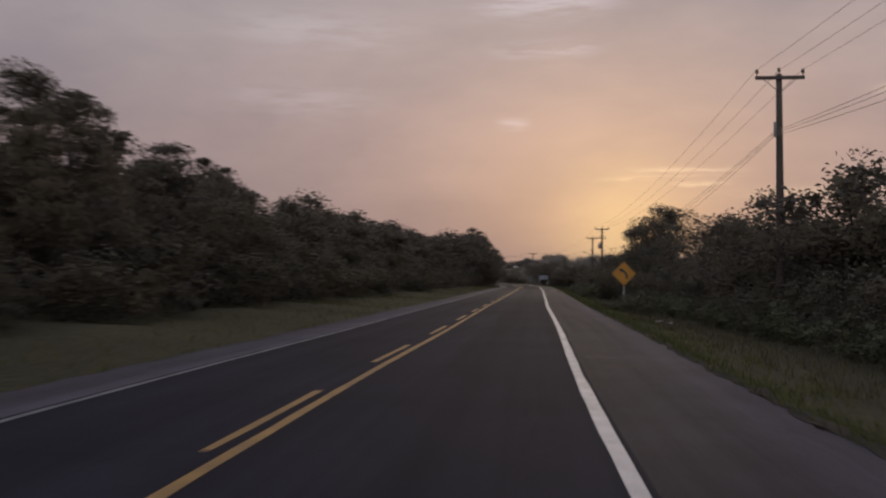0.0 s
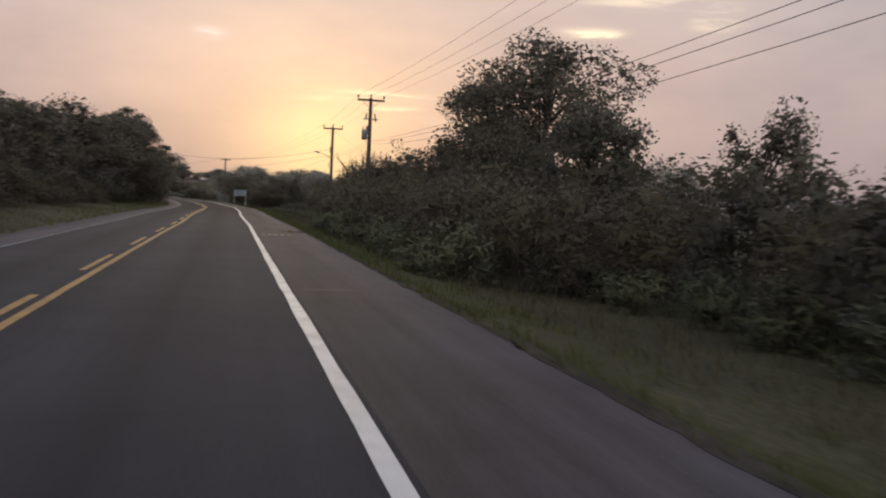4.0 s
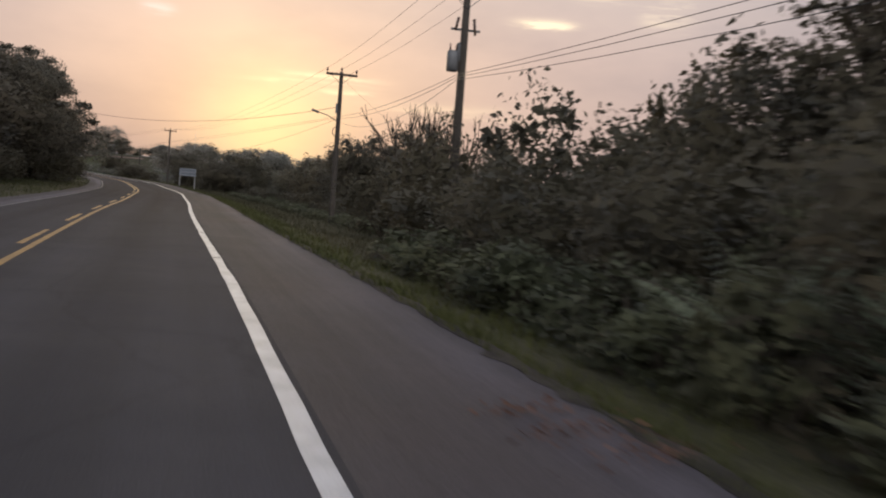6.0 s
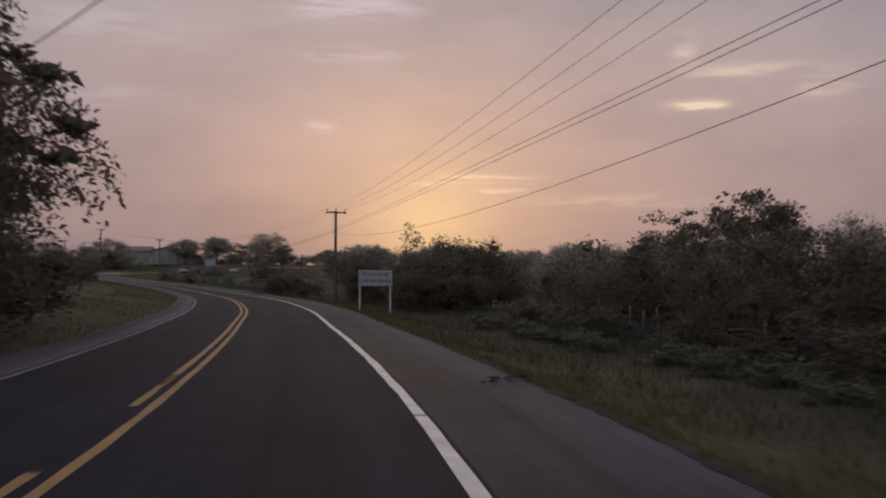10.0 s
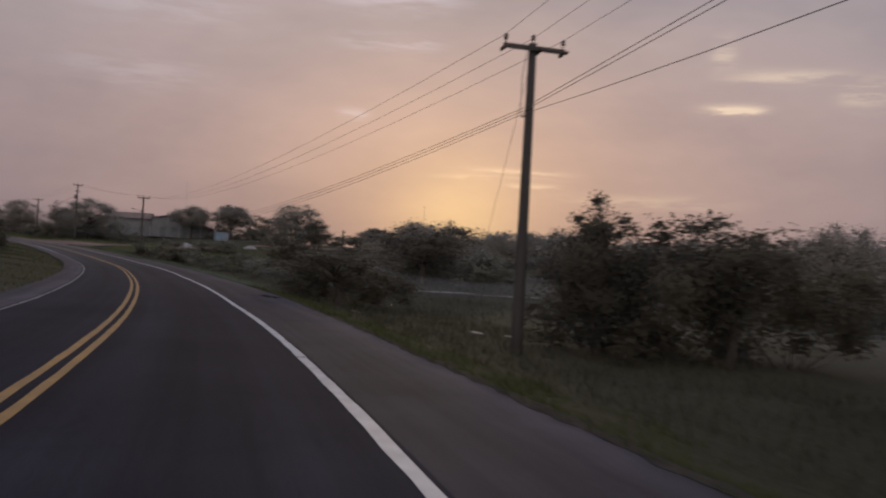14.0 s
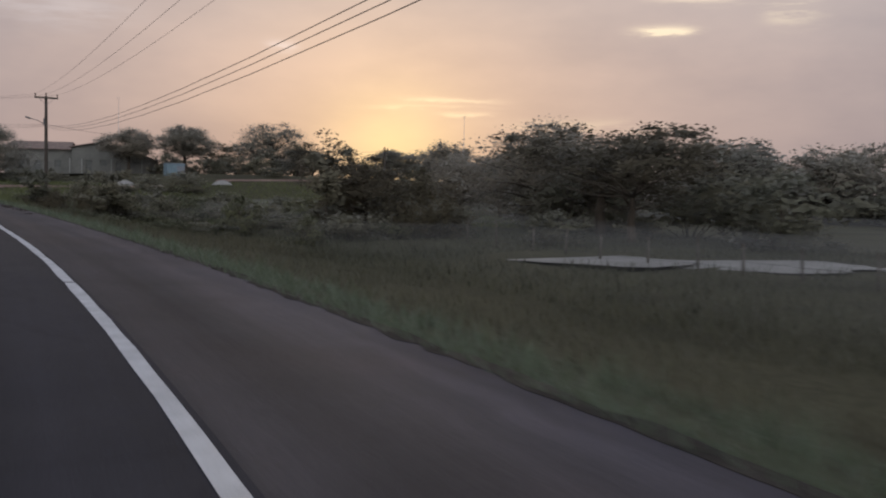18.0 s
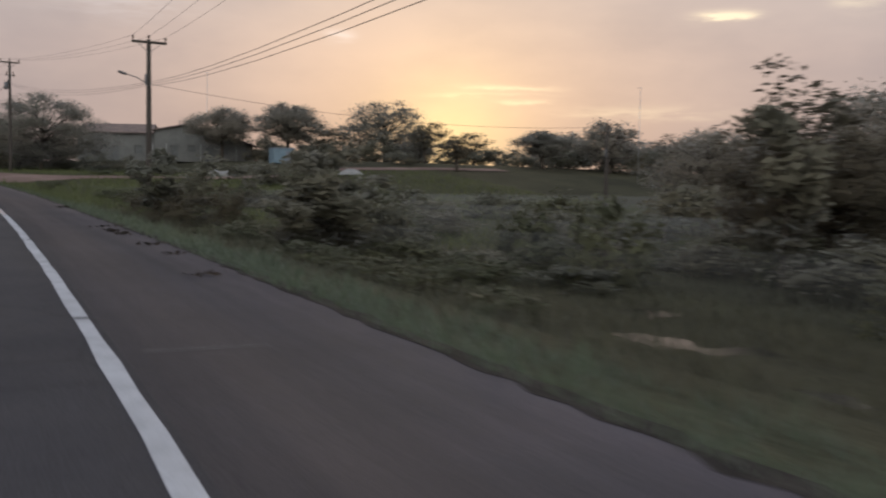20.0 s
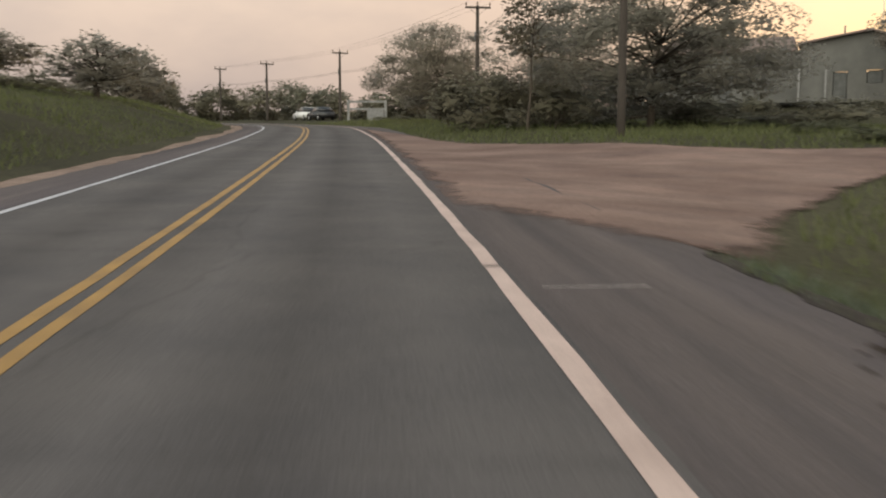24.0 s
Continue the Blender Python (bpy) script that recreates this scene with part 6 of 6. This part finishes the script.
# ---------------------------------------------------------------- house, mast, sand heap, cars
def wall_piece(bm, x0, x1, z0, za, zb, y, thick=0.2):
    """An upright piece of wall from z0 up to za at x0 and zb at x1."""
    lo = [bm.verts.new((x, yy, z0)) for yy in (y, y + thick) for x in (x0, x1)]
    hi = [bm.verts.new((x, yy, z)) for yy in (y, y + thick) for x, z in ((x0, za), (x1, zb))]
    for f in ((lo[0], lo[1], hi[1], hi[0]), (lo[3], lo[2], hi[2], hi[3]), (lo[2], lo[0], hi[0], hi[2]), (lo[1], lo[3], hi[3], hi[1]), (hi[0], hi[1], hi[3], hi[2]), (lo[2], lo[3], lo[1], lo[0])):
        bm.faces.new(f)


def front_wall(x0, x1, y, height, openings, knots=()):
    """A wall along x under the line height(x), with its openings left free."""
    bm = bmesh.new()
    xs = sorted({x0, x1, *knots, *[o[0] - o[2] / 2 for o in openings], *[o[0] + o[2] / 2 for o in openings]})
    for a, b in zip(xs[:-1], xs[1:]):
        op = [o for o in openings if abs((a + b) / 2 - o[0]) < o[2] / 2]
        if not op:
            wall_piece(bm, a, b, 0.0, height(a), height(b), y)
            continue
        o = op[0]
        if o[1] > 0:
            wall_piece(bm, a, b, 0.0, o[1], o[1], y)
        wall_piece(bm, a, b, o[1] + o[3], height(a), height(b), y)
    bmesh.ops.remove_doubles(bm, verts=bm.verts[:], dist=0.001)
    return bm_mesh("front_wall", bm, PLASTER)


def roof_slope(a0, a1, b0, b1, rows=26):
    """A thick tiled slope between the eave a0-a1 and the ridge b0-b1, with raised tile runs."""
    a0, a1, b0, b1 = map(Vector, (a0, a1, b0, b1))
    verts, faces = [], []
    for k in range(2 * rows + 1):
        u = k / (2 * rows)
        dz = Vector((0, 0, 0.05 if k % 2 else 0.0))
        lo, hi = a0.lerp(a1, u) + dz, b0.lerp(b1, u) + dz
        verts += [lo, hi, lo - Vector((0, 0, 0.12)), hi - Vector((0, 0, 0.12))]
    for k in range(2 * rows):
        i = 4 * k
        faces += [(i, i + 1, i + 5, i + 4), (i + 2, i + 6, i + 7, i + 3), (i, i + 4, i + 6, i + 2)]
    i = 8 * rows
    faces += [(0, 2, 3, 1), (i, i + 1, i + 3, i + 2)]
    return mesh_from("roof", [tuple(v) for v in verts], faces, ROOF_TILE)


def make_house():
    x0, y0 = -42.1, 447.5
    z = ground_z(x0, y0) + 0.02
    root = empty("house", Matrix.Translation((x0, y0, z)), "long pale plastered house with a low tiled gable wing", "house")

    def gable(x):
        return float(np.interp(x, [-6.3, -1.6, 6.3], [4.35, 5.15, 2.75]))

    wing = [(-3.6, 0.0, 1.0, 2.2), (-1.2, 1.3, 1.1, 1.0), (1.2, 0.0, 0.95, 2.1), (3.4, 1.1, 0.9, 1.0)]
    part("front_wall", front_wall(-6.3, 6.3, 0.0, gable, wing, (-1.6,)), root)
    low = [(-15.0, 1.0, 1.1, 1.2), (-12.2, 0.0, 0.95, 2.1), (-9.0, 1.0, 1.1, 1.2)]
    part("front_wall", front_wall(-17.5, -6.3, 2.4, lambda x: 4.1, low), root)
    for xa, ya, yb, h in ((-6.3, 0.2, 9.8, 4.3), (6.1, 0.2, 9.8, 2.7), (-17.5, 2.6, 8.8, 4.05)):
        part("side_wall", bm_mesh("side_wall", box_bm(0.2, yb - ya, h, (xa + 0.1, (ya + yb) / 2, h / 2)), PLASTER), root)
    part("back_wall", bm_mesh("back_wall", box_bm(12.6, 0.2, 2.7, (0, 9.9, 1.35)), PLASTER), root)
    part("back_wall", bm_mesh("back_wall", box_bm(11.1, 0.2, 4.05, (-11.9, 8.9, 2.03)), PLASTER), root)
    for y, openings in ((0.0, wing), (2.4, low)):
        for x, zb, ww, hh in openings:
            name = "door" if zb == 0 else "window"
            leaf = part(name, bm_mesh(name, box_bm(ww - 0.1, 0.05, hh - 0.06, (x, y + 0.1, zb + hh / 2)), SHUTTER), root)
            part("casing", bm_mesh("casing", box_bm(ww + 0.2, 0.05, 0.08, (x, y - 0.03, zb + hh + 0.05)), PLASTER), leaf)
    part("roof", roof_slope((-6.7, -0.5, 4.38), (-6.7, 10.4, 4.38), (-1.6, -0.5, 5.30), (-1.6, 10.4, 5.30)), root)
    part("roof", roof_slope((7.1, 10.4, 2.62), (7.1, -0.5, 2.62), (-1.6, 10.4, 5.30), (-1.6, -0.5, 5.30)), root)
    part("roof", roof_slope((-18.0, 1.8, 4.05), (-6.8, 1.8, 4.05), (-17.0, 5.6, 5.45), (-7.2, 5.6, 5.45)), root)
    part("roof", roof_slope((-6.8, 9.4, 4.05), (-18.0, 9.4, 4.05), (-7.2, 5.6, 5.45), (-17.0, 5.6, 5.45)), root)
    part("vent_pipe", tubes("vent_pipe", [(np.array([(-3.4, 3.0, 4.7), (-3.4, 3.0, 5.9)]), [0.06, 0.06])], DARK_METAL, 7), root)
    for x in (-6.5, -4.6, 0.1, 5.0):
        part("porch_post", bm_mesh("porch_post", box_bm(0.12, 0.12, 2.5, (x, -0.55, 1.2)), POST_WHITE), root)


make_house()


def make_mast(x, y, h, label):
    z = ground_z(x, y)
    root = empty("antenna_mast", Matrix.Translation((x, y, z)), label, "mast")
    part("mast", tubes("mast", [(np.array([(0, 0, -0.3), (0, 0, h * 0.5), (0.05, 0, h)]), [0.05, 0.04, 0.025])], GALVANISED, 7), root)
    part("antenna", tubes("antenna", [(np.array([(-0.35, 0, h - 0.1), (0.3, 0, h - 0.06)]), [0.02, 0.02])], GALVANISED, 5), root)


make_mast(-42.6, 457.2, 13.3, "thin metal antenna mast behind the house")
make_mast(12.5, 419.3, 11.0, "thin leaning antenna mast beyond the field")
for x, y, rx, ry, h, note in ((-34.5, 411.8, 2.15, 1.5, 0.95, "heap of pale sand beside the earth track"), (-21.2, 405.3, 1.5, 1.0, 0.6, "low heap of pale sand out in the field")):
    heap = patch_mesh("sand_mound", x, y, ground_z(x, y) - 0.05, rx, ry, SAND, 460 + int(rx), 0.3, h)
    tagged(heap, note, "sand mound")


def make_tank():
    x, y = -29.2, 423.4
    z = ground_z(x, y)
    root = empty("water_tank", Matrix.Translation((x, y, z)) @ Matrix.Rotation(0.4, 4, "Z"), "blue and white boxy water tank in the grass", "tank")
    part("tank_body", bm_mesh("tank_body", box_bm(2.6, 1.8, 1.7, (0, 0, 0.85), 0.06), TARP_BLUE), root)
    part("tank_lid", bm_mesh("tank_lid", box_bm(2.7, 1.9, 0.12, (0, 0, 1.76), 0.04), SIGN_WHITE), root)
    part("front_sheet", bm_mesh("front_sheet", box_bm(1.1, 0.04, 1.3, (0.7, -0.93, 0.75), 0.01), SIGN_WHITE), root, "pale sheet panel")


make_tank()


def make_car(x, y, heading, paint, label):
    z = ground_z(x, y)
    root = empty("car", Matrix.Translation((x, y, z)) @ Matrix.Rotation(heading, 4, "Z"), label, "car")
    # body profile seen from the side, nose towards +y
    prof = [(-2.05, 0.28), (-2.1, 0.75), (-1.95, 0.92), (-1.1, 0.98), (-0.6, 0.99), (0.9, 0.95), (1.75, 0.82), (2.08, 0.62), (2.1, 0.30)]
    cab = [(-1.75, 0.96), (-1.35, 1.40), (-0.9, 1.47), (0.1, 1.45), (1.0, 0.95)]

    def prism(pts, w0, w1):
        bm = bmesh.new()
        lo = min(p[1] for p in pts)
        hi = max(p[1] for p in pts)
        sides = []
        for sx in (-1, 1):
            ring = []
            for yy, zz in pts:
                w = w0 + (w1 - w0) * (zz - lo) / (hi - lo)
                ring.append(bm.verts.new((sx * w / 2, yy, zz)))
            sides.append(ring)
        n = len(pts)
        bm.faces.new(sides[0])
        bm.faces.new(sides[1][::-1])
        for i in range(n):
            j = (i + 1) % n
            bm.faces.new((sides[0][i], sides[1][i], sides[1][j], sides[0][j]))
        bmesh.ops.recalc_face_normals(bm, faces=bm.faces)
        bmesh.ops.bevel(bm, geom=bm.edges[:], offset=0.04, segments=2, affect="EDGES")
        return bm

    body = part("body", bm_mesh("body", prism(prof, 1.72, 1.66), paint, True), root)
    part("cabin", bm_mesh("cabin", prism(cab, 1.56, 1.22), CAR_GLASS, True), root, "dark glass cabin")
    part("roof", bm_mesh("roof", box_bm(1.2, 1.1, 0.05, (0, -0.4, 1.475), 0.02), paint), root)
    for sx in (-1, 1):
        part("headlight", bm_mesh("headlight", box_bm(0.34, 0.12, 0.15, (sx * 0.62, 2.03, 0.68), 0.03), GALVANISED), body)
        part("mirror", bm_mesh("mirror", box_bm(0.16, 0.1, 0.12, (sx * 0.92, 0.62, 1.0), 0.03), paint), body)
        for yy in (-1.28, 1.32):
            wheel = part("wheel", tubes("wheel", [(np.array([(sx * 0.68, yy, 0.31), (sx * 0.7, yy, 0.31), (sx * 0.86, yy, 0.31), (sx * 0.88, yy, 0.31)]), [0.26, 0.31, 0.31, 0.26])], RUBBER, 18), root)
            part("rim", tubes("rim", [(np.array([(sx * 0.86, yy, 0.31), (sx * 0.893, yy, 0.31)]), [0.19, 0.17])], GALVANISED, 12), wheel)
    part("bumper", bm_mesh("bumper", box_bm(1.66, 0.14, 0.2, (0, 2.06, 0.42), 0.05), paint), root)
    part("grille", bm_mesh("grille", box_bm(0.8, 0.05, 0.12, (0, 2.1, 0.6), 0.02), RUBBER), root)


make_car(-97.5, 460.5, 0.9, CAR_DARK, "dark car standing at the far bend")
make_car(-101.2, 463.8, 0.9, CAR_WHITE, "white car standing behind a dark car at the far bend")


GATE_PAINT = two_tone("weathered_gate_paint", (0.17, 0.17, 0.17), (0.27, 0.265, 0.26), 3, 30, 0.8, 0.2, 0, 0.2)


def make_gate():
    x, y = -90.2, 457.0
    z = ground_z(x, y)
    root = empty("white_gate", Matrix.Translation((x, y, z)) @ Matrix.Rotation(0.35, 4, "Z"), "low white painted gate beside the far bend", "gate")
    for sx in (-1, 1):
        part("post", bm_mesh("post", box_bm(0.25, 0.25, 2.2, (sx * 1.9, 0, 1.0), 0.02), GATE_PAINT), root)
    for zz in (1.95, 1.2):
        part("rail", bm_mesh("rail", box_bm(3.6, 0.1, 0.2, (0, 0, zz), 0.02), GATE_PAINT), root)
    part("panel", bm_mesh("panel", box_bm(1.7, 0.06, 1.3, (0.85, 0, 0.55), 0.01), GATE_PAINT), root)


make_gate()
